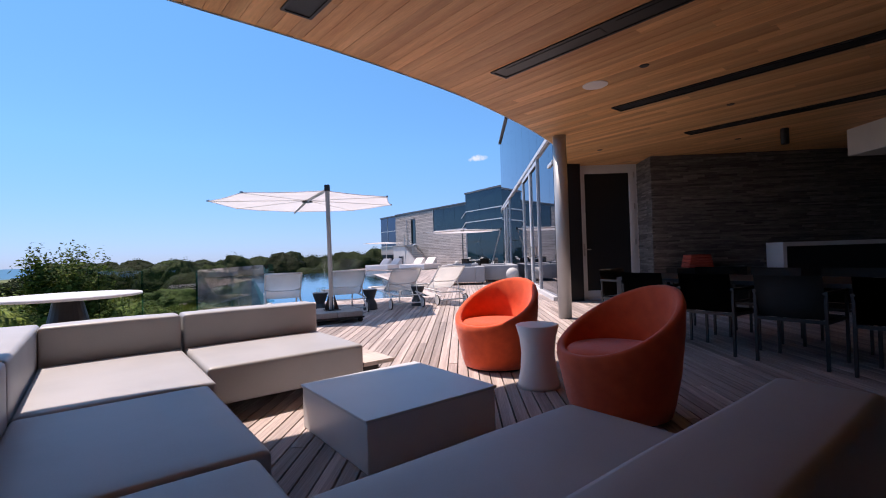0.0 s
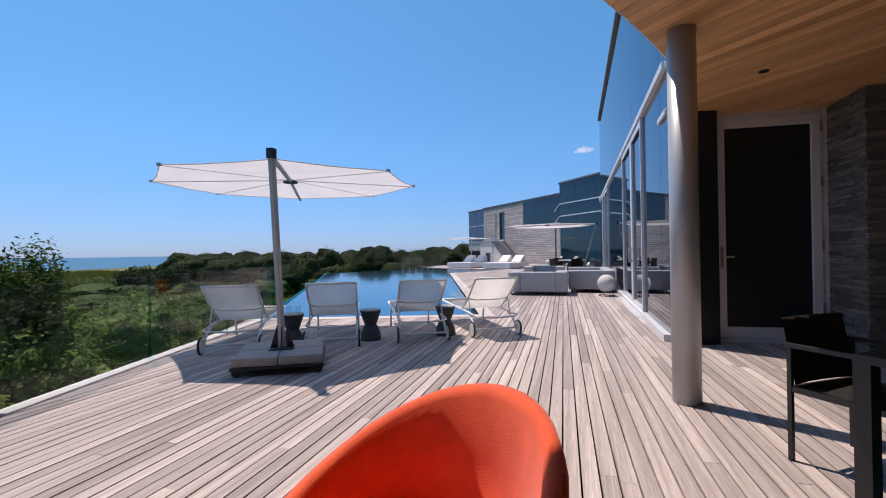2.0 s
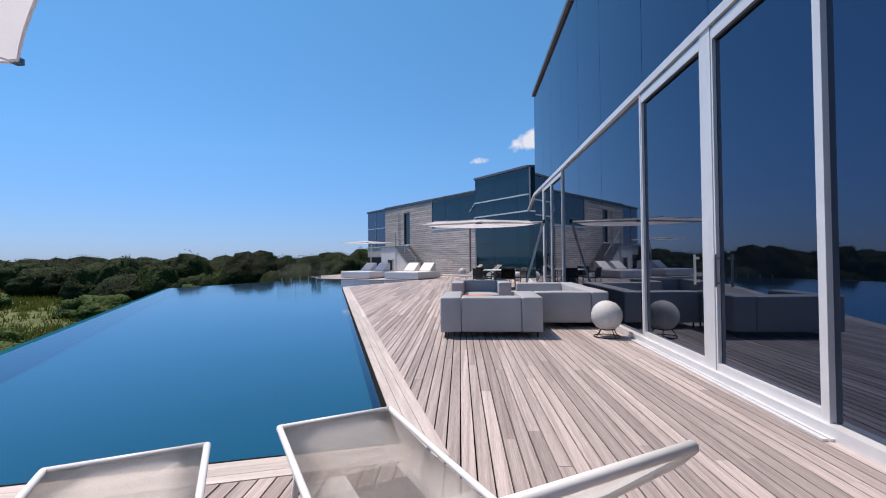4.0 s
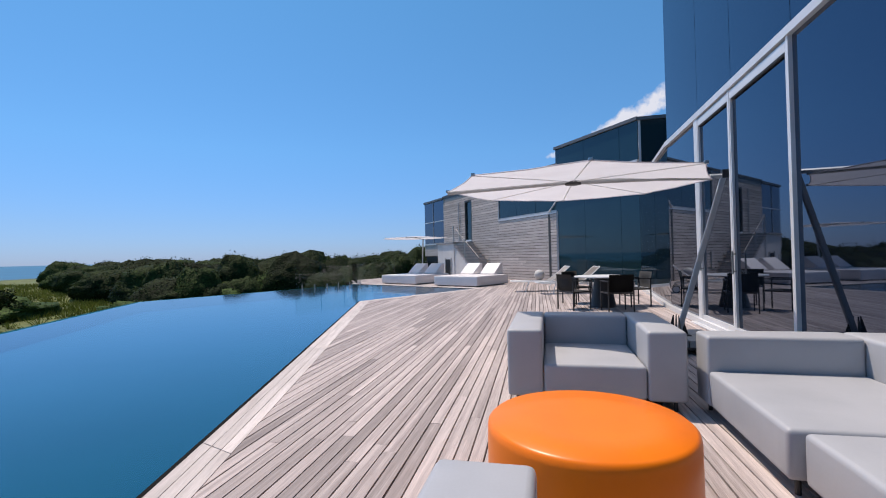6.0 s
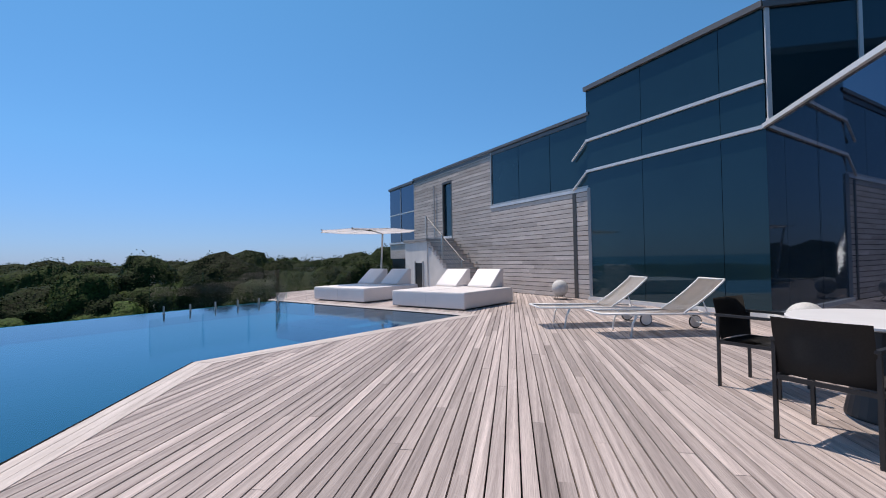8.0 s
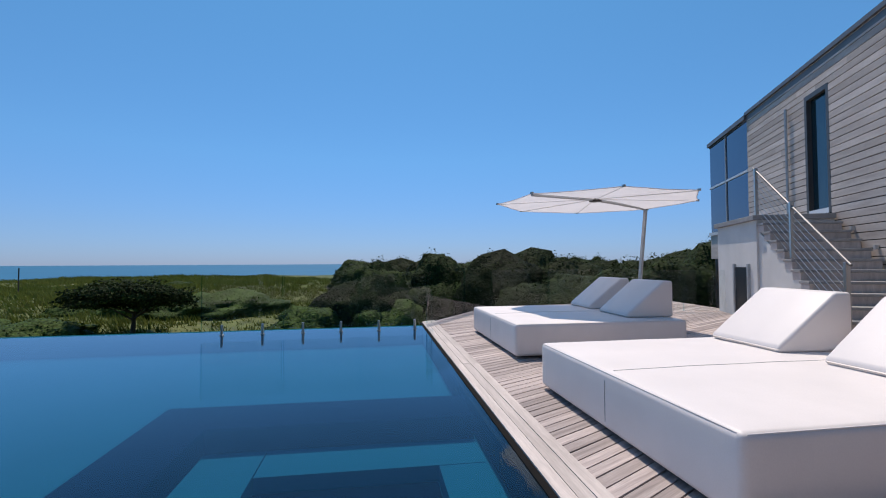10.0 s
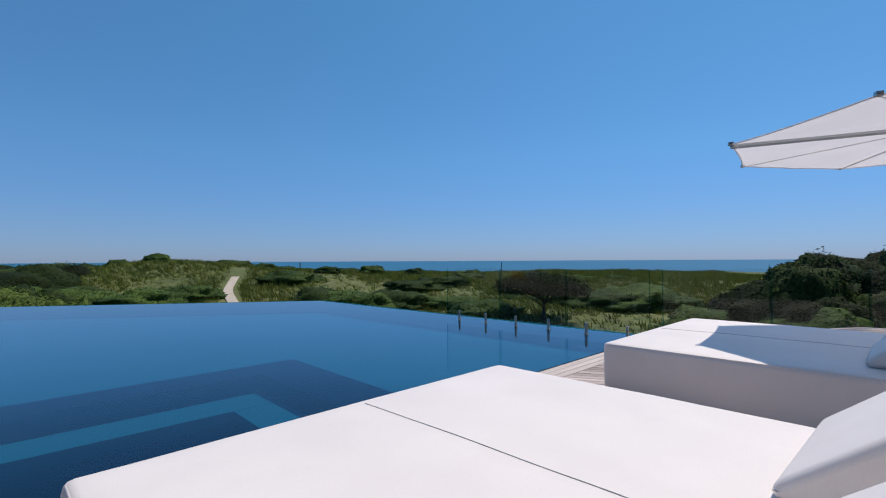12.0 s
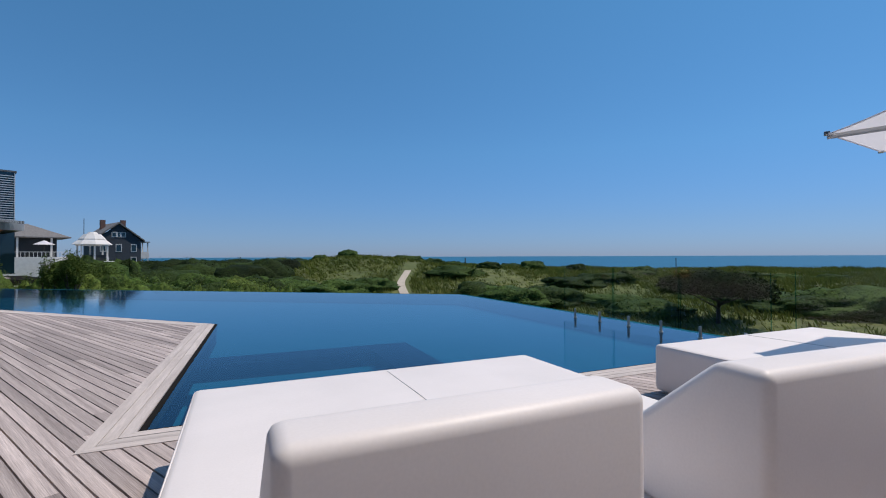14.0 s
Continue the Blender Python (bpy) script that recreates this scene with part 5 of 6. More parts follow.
part("bench", pool_box(0.1, 0.1, 1.79, 0.45, -0.5, -0.24), M_POOLTILE, spa)
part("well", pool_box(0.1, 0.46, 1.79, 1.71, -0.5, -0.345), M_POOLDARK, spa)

# ---- pale kerb under the deck-edge glass ----
kerb = thing("trim_kerb", pose(0, 0, 0), "pale painted kerb along the deck edge below the glass", "kerb", kind="structure")
for p, q in (((-2.90, 5.78), (-3.66, 8.5)), ((-3.663, 8.51), (-4.39, 11.1))):
    part("kerb_length", strip(p, q, 0.07, -0.3, 0.018), M_STUCCO, kerb)

# ---- coping round the pool ----
def offset_pool(dist):
    """The pool's outline moved outwards."""
    out = []
    for i in range(6):
        p0, p1, p2 = (Vector(POOL[i - 1]), Vector(POOL[i]), Vector(POOL[(i + 1) % 6]))
        d0, d1 = (p1 - p0).normalized(), (p2 - p1).normalized()
        n0, n1 = Vector((d0.y, -d0.x)), Vector((d1.y, -d1.x))
        bis = (n0 + n1).normalized()
        out.append(p1 + bis * (dist / bis.dot(n0)))
    return out


coping = thing("trim_coping", pose(0, 0, 0), "pale timber coping boards mitred round the pool", "coping", kind="structure")
rings = [offset_pool(x) for x in (0.03, 0.118, 0.123, 0.211, 0.216, 0.305)]
for i in range(4):
    for lo, hi in ((rings[0], rings[1]), (rings[2], rings[3]), (rings[4], rings[5])):
        a0, a1, b1, b0 = lo[i], lo[i + 1], hi[i + 1], hi[i]
        if i == 3:
            a1, b1 = a1 + E3 * 0.5, b1 + E3 * 0.5
        if i == 0:
            d = (Vector(POOL[0]) - Vector(POOL[1])).normalized()
            a0, b0 = a0 + d * 0.1, b0 + d * 0.1
        n = max(1, round((a1 - a0).length / 3.4))
        for k in range(n):
            f0, f1 = k / n, (k + 1) / n - 0.0006
            q = [a0.lerp(a1, f0), a0.lerp(a1, f1), b0.lerp(b1, f1), b0.lerp(b1, f0)]
            mid = (q[0] + q[2]) / 2
            dd = (a1 - a0).normalized()
            an = math.atan2(dd.y, dd.x)
            R2 = Matrix.Rotation(-an, 2)
            bb = prism([tuple(R2 @ (v - mid)) for v in q], -0.028, 0.004 + random.uniform(0, 0.002))
            part("coping_board", bb, M_COPING, coping).matrix_basis = Matrix.Translation((mid.x, mid.y, 0)) @ Matrix.Rotation(an, 4, "Z")

# dark overflow slot between the coping and the water
gut = thing("trim_gutter", pose(0, 0, 0), "narrow black overflow slot along the pool edge", "gutter", kind="structure")
gin, gout = offset_pool(-0.016), offset_pool(0.028)
for i in range(4):
    a0, a1, b1, b0 = gin[i], gin[i + 1], gout[i + 1], gout[i]
    if i == 3:
        a1, b1 = a1 + E3 * 0.4, b1 + E3 * 0.4
    part("slot", prism([tuple(a0), tuple(a1), tuple(b1), tuple(b0)], -0.10, -0.004), M_GAP, gut)

# ---- deck boards ----
random.seed(21)
OP = offset_pool(0.22)
BOARD_POLY = [(OP[0].x - 0.1, OP[0].y), (-2.82, 5.75), (-5.4, 7.0), (-5.8, 1.5), (-7.0, -1.0), (-7.0, -5.0), (9.5, -5.0), (9.5, 9.4), (4.5, 10.2), (2.64, 10.05), (2.64, 27.0),
              (3.15, 33.2), (0.38, 37.04), (-2.68, 40.86), (-4.2, 42.6), (-9.2, 46.0), (-11.2, 40.3), (-9.45, 36.95), (OP[4].x, OP[4].y), (OP[3].x, OP[3].y), (OP[2].x, OP[2].y), (OP[1].x, OP[1].y)]
SKEW = 0.026   # the boards lean a little to the sea side as they run on


def cuts_at(x):
    """Where the line of the boards at x crosses the outline."""
    ys = []
    n = len(BOARD_POLY)
    for i in range(n):
        (x0, y0), (x1, y1) = BOARD_POLY[i], BOARD_POLY[(i + 1) % n]
        u0, u1 = x0 + SKEW * y0, x1 + SKEW * y1
        if (u0 <= x) != (u1 <= x):
            ys.append(y0 + (y1 - y0) * (x - u0) / (u1 - u0))
    ys.sort()
    return list(zip(ys[::2], ys[1::2]))


deck = thing("floor_deck", pose(0, 0, 0), "weathered silver-grey timber deck boards with dark gaps", "deck", kind="structure")
PITCH, GAPW = 0.098, 0.0112
rest = bmesh.new()
near_count = 0
x = -11.2
while x < 9.6:
    a, c = cuts_at(x + 1e-4), cuts_at(x + PITCH - GAPW)
    if len(a) != len(c):
        a = c = cuts_at(x + PITCH / 2)
    if a:
        for (a0, a1), (c0, c1) in zip(a, c):
            y0, y1 = min(a0, c0), max(a1, c1)
            y = y0 - random.uniform(0, 2.0)
            while y < y1:
                e = y + random.uniform(2.3, 4.6)
                l0, l1 = max(y, a0), min(e, a1)
                r0, r1 = max(y, c0), min(e, c1)
                if l1 - l0 > 0.02 and r1 - r0 > 0.02:
                    top = random.uniform(-0.0015, 0.0015)
                    q = [(x - SKEW * l0, l0 + 0.001), (x + PITCH - GAPW - SKEW * r0, r0 + 0.001), (x + PITCH - GAPW - SKEW * r1, r1 - 0.001), (x - SKEW * l1, l1 - 0.001)]
                    my = (l0 + l1) / 2
                    if -1.9 < x < 2.9 and 5.0 < my < 26.0 and near_count < 300:
                        near_count += 1
                        part("plank", prism(q, -0.028, top), M_DECK, deck)
                    else:
                        prism(q, -0.028, top, rest)
                y = e
    x += PITCH
tagged(part("planks_far", rest, M_DECKREST, deck), kind="stuff")

# ---- planting ----
random.seed(33)


def leaf_quad(verts, faces, p, size, d):
    """One small folded leaf."""
    u = Vector((random.uniform(-1, 1), random.uniform(-1, 1), random.uniform(-0.5, 0.5))).normalized()
    v = d.cross(u)
    if v.length < 1e-3:
        v = u.orthogonal()
    v = v.normalized() * size * 0.55
    u = u * size
    i = len(verts)
    verts.extend([p - u * 0.5 - v * 0.3, p + v * 0.2 - u * 0.1 + v * 0.4, p + u * 0.6, p - v * 0.6])
    faces.append((i, i + 1, i + 2, i + 3))


def blob(verts, faces, cx, cy, cz, rx, ry, rz, count, size, lump=0.35, sd=0.0, clump=1.0):
    """Leaves over a lumpy crown, denser on top."""
    for _ in range(count):
        a = random.uniform(0, 2 * math.pi)
        w = random.uniform(-0.35, 1)
        r = math.sqrt(max(0, 1 - w * w)) if w > 0 else 1 + w * 0.25
        d = Vector((math.cos(a) * r, math.sin(a) * r, w))
        k = 1 + lump * noise.noise(Vector((d.x * 2.1 + cx, d.y * 2.1 + cy, d.z * 2.1 + sd))) 
        P = Vector((cx + d.x * rx, cy + d.y * ry, cz + d.z * rz)) * 1.5
        k = 0.95 * k + 0.22 * (abs(noise.noise(P)) + 0.5 * abs(noise.noise(P * 2.3)) - 0.30) * clump
        k *= random.uniform(0.97, 1.03)
        leaf_quad(verts, faces, Vector((cx + d.x * rx * k, cy + d.y * ry * k, cz + d.z * rz * k)), size * random.uniform(0.6, 1.3), d)


def core(verts, faces, cx, cy, cz, rx, ry, rz, lump=0.35, sd=0.0, f=0.95, nu=36, nv=16, billow=0.22):
    """The leafy mass of a crown: rounded clumps with dark creases between them."""
    i0 = len(verts)
    g = 1.5
    for j in range(nv + 1):
        w = -0.35 + 1.35 * j / nv
        r = math.sqrt(max(0, 1 - w * w)) if w > 0 else 1 + w * 0.25
        for i in range(nu):
            a = 2 * math.pi * (i + 0.5 * (j % 2)) / nu
            d = Vector((math.cos(a) * r, math.sin(a) * r, w))
            P = Vector((cx + d.x * rx, cy + d.y * ry, cz + d.z * rz))
            k = f * (1 + lump * noise.noise(Vector((d.x * 2.1 + cx, d.y * 2.1 + cy, d.z * 2.1 + sd))))
            k += billow * (abs(noise.noise(P * g)) + 0.5 * abs(noise.noise(P * g * 2.3)) - 0.30)
            verts.append(Vector((cx + d.x * rx * k, cy + d.y * ry * k, cz + d.z * rz * k)))
    for j in range(nv):
        for i in range(nu):
            faces.append((i0 + j * nu + i, i0 + j * nu + (i + 1) % nu, i0 + (j + 1) * nu + (i + 1) % nu, i0 + (j + 1) * nu + i))


def raw(name, verts, faces, material, parent=None, label=""):
    me = bpy.data.meshes.new(name)
    me.from_pydata([tuple(v) for v in verts], [], faces)
    me.materials.append(material)
    me.polygons.foreach_set("use_smooth", [True] * len(me.polygons))
    ob = new(name, me)
    if parent is not None:
        ob.parent = parent
    if label:
        ob["label"] = label
    return ob


# the dark belt of wind-shaped shrubs north-west of the pool and behind the wing
V, Fc = [], []
belt = []
for _ in range(200):
    t = random.random()
    px = -20 - 42 * t + random.uniform(-4, 4)
    py = 41 + random.random() * (30 + 25 * t)
    belt.append((px, py))
for _ in range(110):
    belt.append((random.uniform(-26, -9), random.uniform(49, 82)))
for px, py in belt:
    # the belt ends where the open dune towards the sea begins
    if 0.465 * (px + 1.58) + 0.989 * (py - 30.06) < 2.4:
        continue
    gz = ground_z(px, py)
    r = random.uniform(2.0, 3.3)
    hgt = max(1.2, random.uniform(0.75, 1.08) * ((1.5 if px < -22 else 1.95) - gz) * random.uniform(0.8, 1.05))
    dist = math.hypot(px + 2, py - 30)
    core(V, Fc, px, py, gz + 0.25 * hgt, r, r, hgt * 0.75, sd=px, lump=0.15, billow=0.17)
    blob(V, Fc, px, py, gz + 0.25 * hgt, r, r, hgt * 0.75, int(3600 if dist < 36 else 1900), 0.13 if dist < 36 else 0.18, sd=px, lump=0.15, clump=0.77)
tagged(raw("shrub_belt", V, Fc, M_LEAF), "dense dark green wind-shaped coastal shrubs", "shrubs", kind="stuff")

# low dark thicket between the neighbours and the ridge, out towards the sea
V, Fc = [], []
for _ in range(110):
    d, az = random.uniform(58, 105), random.uniform(146, 166)
    px, py = -1.65 - d * math.sin(radians(az)), 37 + d * math.cos(radians(az))
    gz = ground_z(px, py)
    r = random.uniform(1.8, 3.4)
    hgt = max(0.7, random.uniform(0.72, 1.0) * (1.02 - gz))
    core(V, Fc, px, py, gz, r * 1.3, r * 1.3, hgt, sd=px, lump=0.2, nu=24, nv=10)
    blob(V, Fc, px, py, gz, r * 1.3, r * 1.3, hgt, 420, 0.2, sd=px)
tagged(raw("far_thicket", V, Fc, M_LEAF), "low dark coastal thicket towards the sea", "shrubs", kind="stuff")

# lower bushes over the dunes; the footpath keeps a lane free
def path_dl(px, py):
    """How far out towards the footpath, and how far to its side."""
    x0, y0 = px + 1.7, py - 36.5
    return -0.743 * x0 - 0.669 * y0, 0.669 * x0 - 0.743 * y0


def path_bend(pd):
    return 0.9 * math.sin(pd * 0.16) + 0.02 * (pd - 40)


V, Fc = [], []
for _ in range(55):
    px, py = random.uniform(-85, -24), random.uniform(-75, 42)
    pd, pl = path_dl(px, py)
    if 26 < pd < 66 and abs(pl - path_bend(pd)) < 3.6:
        continue
    gz = ground_z(px, py)
    r = random.uniform(0.8, 2.6)
    hgt = random.uniform(0.5, 1.15) * (1.5 if px > -34 else 1.0)
    core(V, Fc, px, py, gz, r, r * 1.3, hgt, sd=px)
    blob(V, Fc, px, py, gz, r, r * 1.3, hgt, int(300 + 260 * r), 0.15, sd=px)
for az, dd, r, hgt in ((141, 46, 3.6, 1.5), (137, 47, 2.8, 1.3), (126.5, 54, 3.4, 1.2), (123, 38, 3.2, 1.5), (119, 36, 3.4, 1.6), (115, 37, 3.0, 1.3), (112, 47, 3.2, 0.9), (108, 50, 3, 0.8),
                       (147, 50, 3.4, 1.4), (150, 46, 3.0, 1.6), (154, 44, 2.4, 1.2), (85, 38, 4, 1.4), (78, 27, 3.0, 1.6), (92, 40, 3.5, 0.9), (70, 24, 2.6, 2.2), (103, 33, 2.6, 0.9)):
    px, py = -1.7 - dd * math.sin(radians(az)), 36.5 + dd * math.cos(radians(az))
    gz = ground_z(px, py)
    core(V, Fc, px, py, gz, r, r, hgt, sd=px)
    blob(V, Fc, px, py, gz, r, r, hgt, 1800, 0.16, sd=px)
tagged(raw("dune_bushes", V, Fc, M_LEAFM), "low green bushes scattered over the dunes", "bushes", kind="stuff")

# bushes just outside the deck fence
V, Fc = [], []
for _ in range(60):
    py = random.uniform(0, 27)
    px = -3.9 - max(0, py - 6) * 0.46 - random.uniform(1.3, 7.5)
    gz = -3.1
    top = random.uniform(-0.6, 0.75) - max(0, py - 11) * 0.11
    r = random.uniform(0.9, 1.8)
    core(V, Fc, px, py, gz + 0.9, r, r, max(0.8, top - gz - 0.9), sd=px, f=0.85)
    blob(V, Fc, px, py, gz + 0.9, r, r, max(0.8, top - gz - 0.9), 2600, 0.075, sd=px)
tagged(raw("fence_bushes", V, Fc, M_LEAFB), "leafy yellow-green bushes outside the glass fence", "bushes", kind="stuff")


def small_tree(name, x, y, top, r, label, size=0.12, mat_=None, count=1500, vr=0.19):
    gz = ground_z(x, y)
    t = thing(name, pose(x, y, gz), label, "tree")
    h = top - gz
    b = bmesh.new()
    rod((0, 0, -0.1), (0.1, 0.05, h * 0.5), 0.13, 8, b, 0.08)
    for k in range(6):
        a = k * 1.05 + x
        rod((0.08, 0.04, h * (0.32 + 0.03 * k)), (0.65 * r * math.cos(a), 0.65 * r * math.sin(a), h * (0.66 + 0.05 * (k % 3))), 0.06, 6, b, 0.02)
    part("trunk", b, M_BARK, t)
    V, Fc = [], []
    for k in range(7):
        a = k * 0.9 + y
        q = 0.55 if k else 0.0
        cx, cy, cz = q * r * math.cos(a), q * r * math.sin(a), h * (0.70 + 0.06 * (k % 3))
        for q2 in (1.0, 0.72, 0.45):
            blob(V, Fc, cx, cy, cz, r * 0.5 * q2, r * 0.5 * q2, h * vr * q2, int(count * 0.36 * q2), size, 0.55, sd=k, clump=2.0)
    raw("crown", V, Fc, mat_ or M_LEAF, t)
    return t


small_tree("shrub_tree", -32, 33.2, 0.0, 3.1, "small dark spreading tree standing in the dune grass", 0.15, M_LEAF, 5200, 0.30)
small_tree("shrub_tree", -7.9, 8.8, 1.55, 0.58, "green leafy young tree rising over the fence", 0.07, M_LEAFB, 1200)
small_tree("shrub_tree", -7.0, 8.6, 1.28, 0.42, "small leafy tree rising over the fence", 0.07, M_LEAFB, 700)
small_tree("shrub_tree", -9.4, 6.9, 0.95, 0.8, "yellow-green bushy shrub beyond the deck fence", 0.075, M_LEAFB, 1500)
small_tree("shrub_tree", -8.2, 6.6, 0.75, 0.8, "yellow-green bushy shrub by the round table", 0.075, M_LEAFB, 1500)

# dune grass, with a lane left for the footpath
V, Fc = [], []
for _ in range(100000):
    px = -14 - 95 * random.random() ** 1.3
    py = random.uniform(-95, 62)
    if px > -20 and py < 20:
        continue
    n0 = noise.noise(Vector((px * 0.08, py * 0.08, 9)))
    if n0 < -0.25 and random.random() < 0.7:
        continue
    pd, pl = path_dl(px, py)
    if 28 < pd < 66 and abs(pl - path_bend(pd)) < 1.0:
        continue
    gz = ground_z(px, py)
    h = random.uniform(0.22, 0.55) * (1 + 0.4 * n0)
    a = random.uniform(0, math.pi)
    w = random.uniform(0.10, 0.22) * (1 + (-px) / 120)
    dx, dy = math.cos(a) * w, math.sin(a) * w
    lx, ly = random.uniform(-0.1, 0.35), random.uniform(-0.35, 0.1)
    i = len(V)
    V.extend([(px - dx, py - dy, gz - 0.05), (px - dx * 0.2, py - dy * 0.2, gz - 0.05), (px - dx * 0.9 + lx, py - dy * 0.9 + ly, gz + h),
              (px, py, gz - 0.05), (px + dx * 0.4, py + dy * 0.4, gz - 0.05), (px + lx * 1.4, py + ly * 1.4, gz + h * 1.1),
              (px + dx * 0.5, py + dy * 0.5, gz - 0.05), (px + dx, py + dy, gz - 0.05), (px + dx * 1.3 + lx, py + dy * 1.3 + ly, gz + h * 0.85)])
    Fc.extend([(i, i + 1, i + 2), (i + 3, i + 4, i + 5), (i + 6, i + 7, i + 8)])
tagged(raw("grass", V, Fc, M_GRASS), "long pale green dune grass", "grass", kind="stuff")

# sandy path through the dunes
b = bmesh.new()
prev = None
for k in range(33):
    pd = 28 + 0.95 * k
    pl = path_bend(pd)
    cur = []
    for side in (-0.42, 0.42):
        px = -1.7 - 0.743 * pd + 0.669 * (pl + side)
        py = 36.5 - 0.669 * pd - 0.743 * (pl + side)
        cur.append(b.verts.new((px, py, ground_z(px, py) + 0.08)))
    if prev:
        b.faces.new((prev[0], cur[0], cur[1], prev[1]))
    prev = cur
tagged(part("path", b, M_SAND, smooth=True), "pale sandy footpath winding up the dune", "path", kind="structure")

for x, y, h in ((-60, 25.5, 1.9), (-64, -14, 0.9), (-66, -9, 1.1)):
    gz = ground_z(x, y)
    p = thing("marker_post", pose(x, y, gz), "thin grey marker post on the dune", "post", "dune posts")
    part("pole", rod((0, 0, -0.2), (0, 0, h + 0.6), 0.05 if h > 1.5 else 0.09), M_BARK, p)


# ---- neighbouring houses ----
def gable_house(m):
    t = thing("shingle_house", m, "slate-blue shingled gable house with white windows and brick chimneys", "house")
    part("wall", box(-4.5, -5, -3, 4.5, 5, 4.4), M_BLUEWALL, t)
    b = bmesh.new()
    prof = [(-5.2, 4.1), (0, 8.2), (5.2, 4.1), (5.2, 4.4), (0, 8.55), (-5.2, 4.4)]
    lo = [b.verts.new((x, -5.5, z)) for x, z in prof]
    hi = [b.verts.new((x, 5.5, z)) for x, z in prof]
    for i in range(6):
        b.faces.new((lo[i], lo[(i + 1) % 6], hi[(i + 1) % 6], hi[i]))
    b.faces.new(list(reversed(lo)))
    b.faces.new(hi)
    bmesh.ops.recalc_face_normals(b, faces=b.faces)
    roof = part("roof", b, M_ROOFT, t)
    part("gable_wall", prism([(-4.5, -5), (4.5, -5), (4.5, 5), (-4.5, 5)], 4.4, 4.45), M_BLUEWALL, t)
    g = bmesh.new()
    tri = [g.verts.new(v) for v in ((-4.5, 5, 4.4), (4.5, 5, 4.4), (0, 5, 8.0), (-4.5, 4.8, 4.4), (4.5, 4.8, 4.4), (0, 4.8, 8.0))]
    g.faces.new((tri[0], tri[1], tri[2]))
    g.faces.new((tri[3], tri[5], tri[4]))
    g.faces.new((tri[0], tri[3], tri[4], tri[1]))
    part("gable_wall", g, M_BLUEWALL, t)
    for x, y in ((-2.0, 0.5), (1.6, -1.5)):
        part("chimney", box(x - 0.5, y - 0.4, 5, x + 0.5, y + 0.4, 9.3, 0.03), M_BRICKD, roof)
    for x, z, w, hh in ((-3, 1.6, 0.6, 0.9), (0, 1.6, 0.6, 0.9), (3, 1.6, 0.6, 0.9), (-0.9, 5.0, 0.5, 0.6), (0, 5.0, 0.35, 0.6), (0.9, 5.0, 0.5, 0.6), (-3, -1.2, 0.6, 0.8), (2.5, -1.2, 0.6, 0.8)):
        w1 = part("window", box(x - w, 5.0, z, x + w, 5.08, z + 2 * hh), M_STUCCO, t, "white framed window")
        part("pane", box(x - w + 0.14, 5.06, z + 0.14, x + w - 0.14, 5.1, z + 2 * hh - 0.14), M_FARGLASS, w1)
    part("porch", box(-6.2, -3, 1.6, -4.5, 5, 0.0), M_STUCCO, t, "white side porch")
    part("porch_roof", box(-6.4, -3.2, 3.9, -4.5, 5.2, 4.1), M_ROOFT, t)
    for y in (-2.8, 1, 4.8):
        part("post", box(-6.1, y - 0.12, -3.0, -5.9, y + 0.12, 3.9), M_STUCCO, t)
    return t


def far_pose(az, d, z):
    """A place d metres from the end of the walk, az degrees left of north, turned to face back."""
    return pose(-1.65 - d * math.sin(radians(az)), 37 + d * math.cos(radians(az)), z, 0, 0, az + 180 + 180)


gable_house(far_pose(164.5, 105, 1.0) @ pose(0, 0, 0, 0, 0, 180 + 14) @ Matrix.Scale(0.78, 4))


def pavilion(m):
    t = thing("garden_pavilion", m, "white pavilion with a pale hipped roof on a stucco terrace", "pavilion")
    part("terrace", box(-5, -4, -6, 3.2, 4, 0.2, 0.05), M_STUCCO, t)
    for k, (r, z0, z1) in enumerate(((2.9, 3.1, 4.1), (2.0, 4.0, 4.9), (0.9, 4.8, 5.3))):
        part("roof_tier", lathe([(r * 1.0, z0), (r * 0.98, z0 + 0.1), (r * 0.62, z1)], 8), M_STUCCO, t)
    part("eave", box(-2.1, -2.1, 2.9, 2.1, 2.1, 3.12), M_STUCCO, t)
    for x in (-1.8, 0, 1.8):
        for y in (-1.8, 1.8):
            part("post", box(x - 0.12, y - 0.12, 0.2, x + 0.12, y + 0.12, 2.9), M_STUCCO, t)
    part("counter", box(-1.6, -1.6, 0.2, 1.6, -0.6, 1.3), M_BLACK, t)
    part("weather_vane", rod((-1.2, 0, 4.6), (-1.2, 0, 7.6), 0.05, 6), M_BLACK, t)
    return t


pavilion(far_pose(166.1, 80, 0.55) @ pose(0, 0, 0, 0, 0, 10) @ Matrix.Scale(0.80, 4))


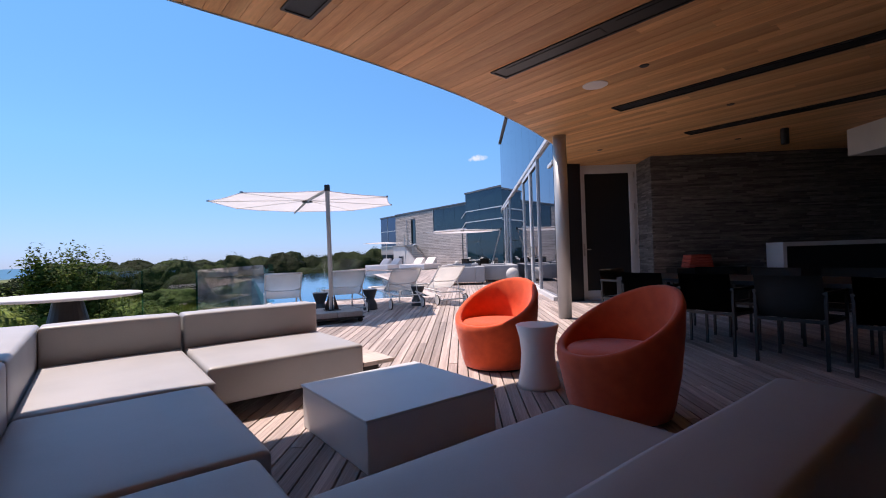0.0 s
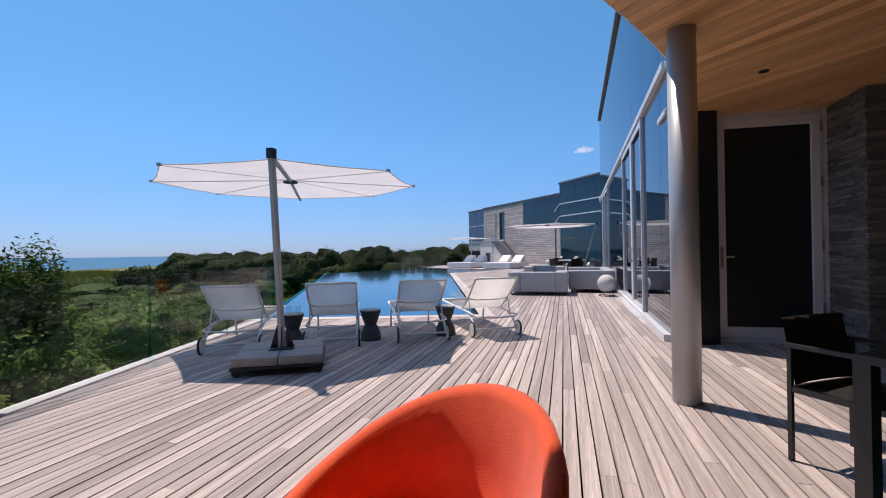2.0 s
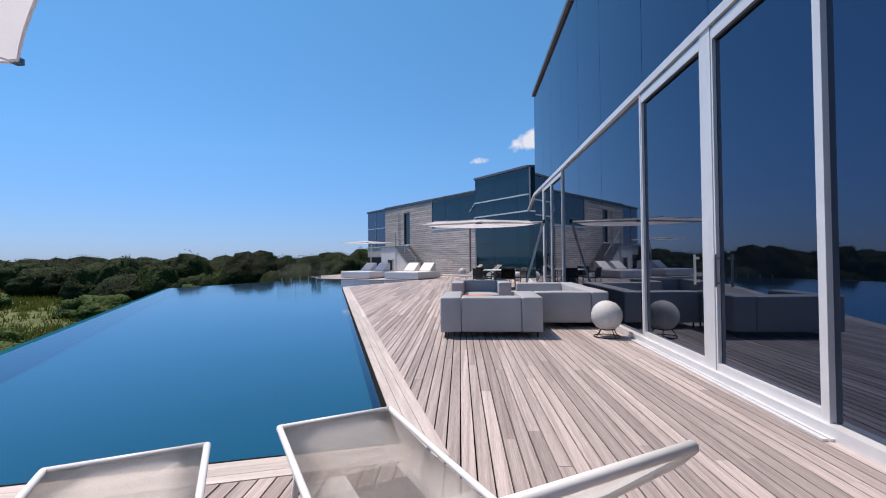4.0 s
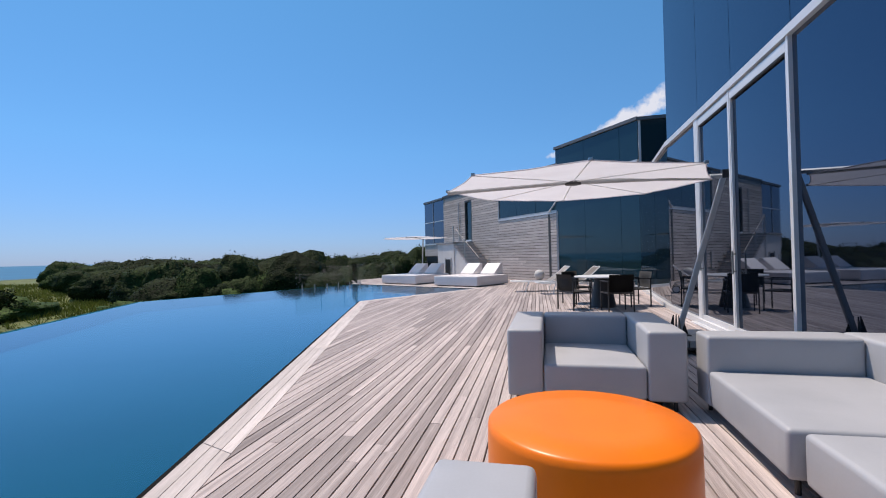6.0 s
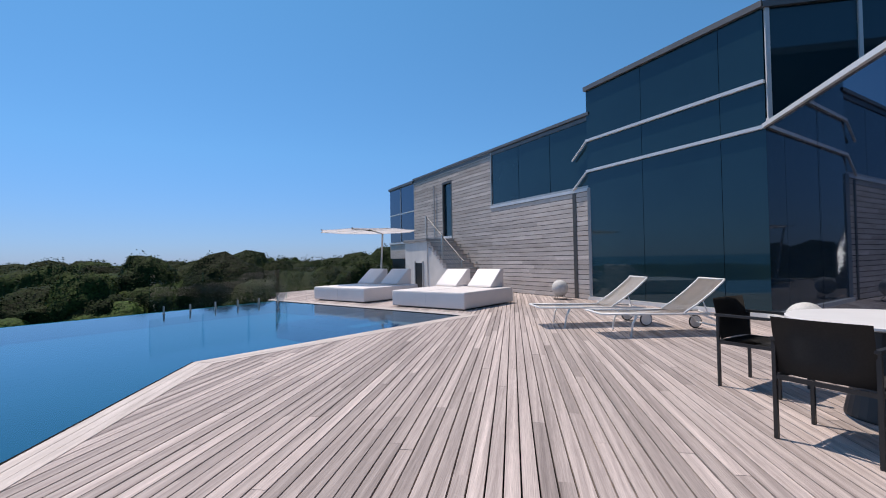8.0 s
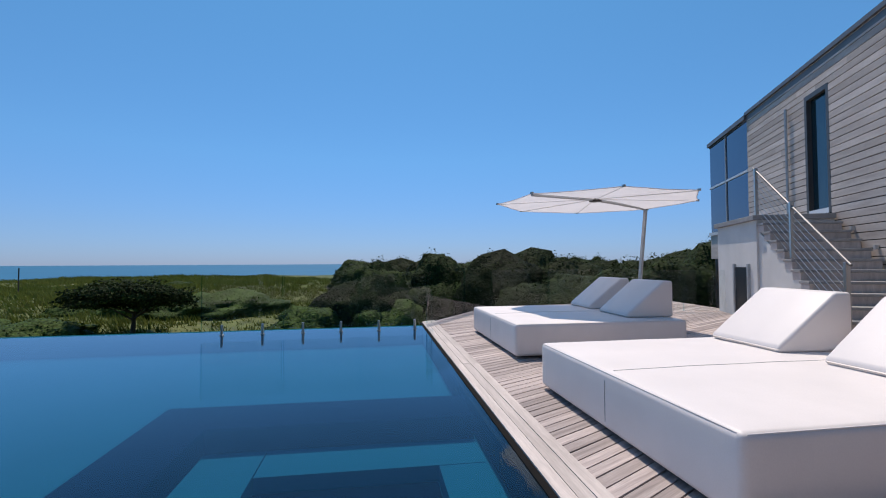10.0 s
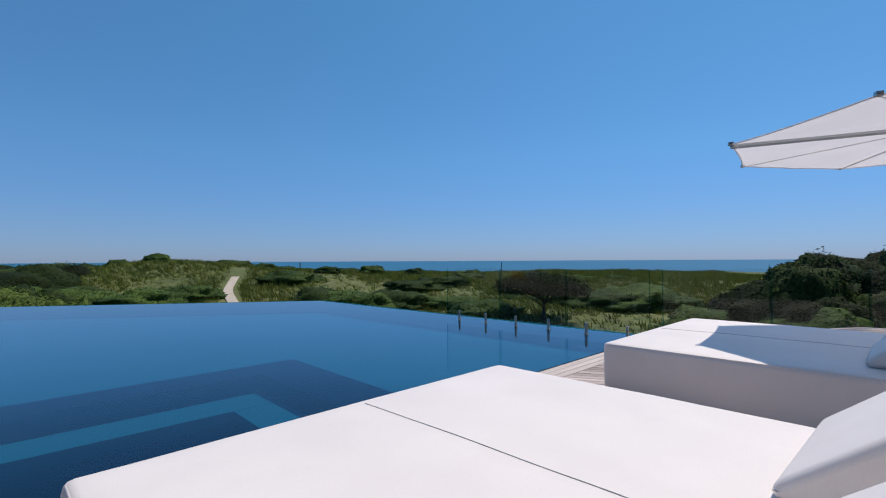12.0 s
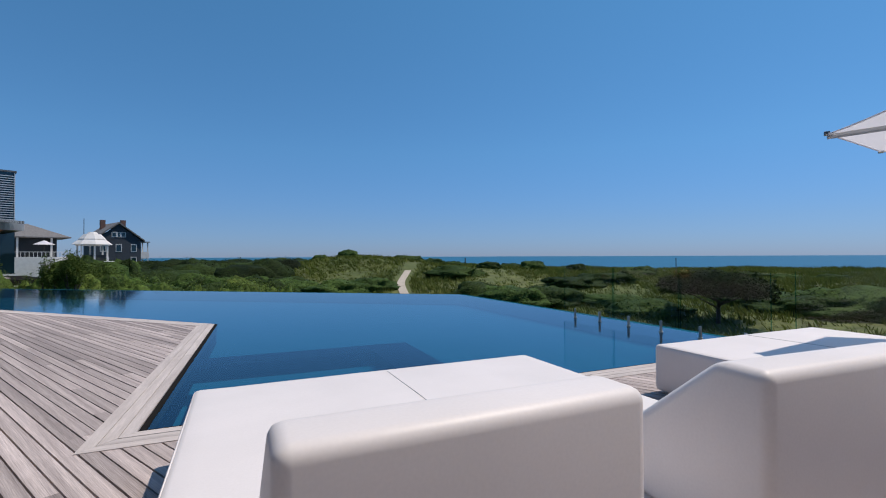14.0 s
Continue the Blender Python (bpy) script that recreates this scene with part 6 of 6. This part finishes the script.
def terrace_house(m):
    t = thing("terrace_house", m, "low house with grey hipped roofs, white terrace walls and umbrellas", "house")
    part("terrace_wall", box(-9, -3, -6, 6, 8, 0.6, 0.05), M_STUCCO, t)
    part("wall", box(-8, -9, 0.6, 8, 0, 4.4), M_DARK, t)
    part("roof", prism([(-10, -10), (10, -10), (10, 2), (-10, 2)], 4.4, 4.6), M_ROOFT, t)
    b = bmesh.new()
    v = [b.verts.new(p) for p in ((-10, -10, 4.6), (10, -10, 4.6), (10, 2, 4.6), (-10, 2, 4.6), (-4, -5, 7.4), (4, -5, 7.4))]
    for f in ((0, 1, 5, 4), (1, 2, 5), (2, 3, 4, 5), (3, 0, 4)):
        b.faces.new([v[i] for i in f])
    part("hip_roof", b, M_ROOFT, t)
    for x in (-7, -2, 3, 7):
        part("post", box(x - 0.15, 1.2, 0.6, x + 0.15, 1.5, 4.4), M_STUCCO, t)
    for x in (-5.5, 0.5):
        part("parasol", lathe([(1.7, 3.0), (0.1, 3.8)], 8), M_CANVAS, t).location = (x, 4.5, 0)
        part("parasol_pole", rod((x, 4.5, 0.6), (x, 4.5, 3.6), 0.05), M_BARK, t)
    part("railing", box(-9, 7.7, 1.5, 6, 7.8, 1.6), M_STUCCO, t)
    for k in range(26):
        part("baluster", box(-8.9 + k * 0.58, 7.71, 0.6, -8.82 + k * 0.58, 7.79, 1.5), M_STUCCO, t)
    return t


terrace_house(far_pose(172.6, 84, 0.9) @ pose(0, 0, 0, 0, 0, 184) @ Matrix.Scale(0.70, 4))
# bushes in front of the neighbours and the house's own tall glazed end
V, Fc = [], []
for _ in range(70):
    d, az = random.uniform(34, 66), random.uniform(150, 171)
    px, py = -1.65 - d * math.sin(radians(az)), 37 + d * math.cos(radians(az))
    gz = ground_z(px, py)
    hgt = random.uniform(0.5, 1.0) * (1.3 - gz) if az > 163 else random.uniform(0.3, 0.7) * (0.6 - gz)
    r = random.uniform(1.3, 2.6)
    core(V, Fc, px, py, gz, r, r, hgt, sd=px)
    blob(V, Fc, px, py, gz, r, r, hgt, 800, 0.15, sd=px)
tagged(raw("garden_bushes", V, Fc, M_LEAFM), "mixed dark green bushes before the neighbouring houses", "bushes", kind="stuff")
glass_wall("wall_south_wing", (-8.3, -9.0), (-8.8, -16.0), 0, 7.6, [(2.2, 0), (4.6, 0)], [(3.4, 0.05)], M_FARGLASS, "tall glazed end wall of the house with fine louvres", sill=0.05)
glass_wall("wall_south_wing_2", (4.0, -8.6), (-8.3, -9.0), 0, 7.6, [(3.0, 0), (6.0, 0), (9.0, 0)], [(3.4, 0.05)], M_FARGLASS, "tall glazed side of the house behind the patio roof", sill=0.05)
lv = thing("louvre_screen", pose(-8.3, -8.9, 0), "fine pale metal louvres on the glazed end", "louvres")
for k in range(22):
    part("slat", box(0.0, 0.0, 3.7 + 0.17 * k, 3.0, 0.05, 3.75 + 0.17 * k), M_ALU, lv)
for x in (0.02, 1.5, 2.95):
    part("post", box(x, 0.05, 3.5, x + 0.04, 0.08, 7.5), M_ALU, lv)
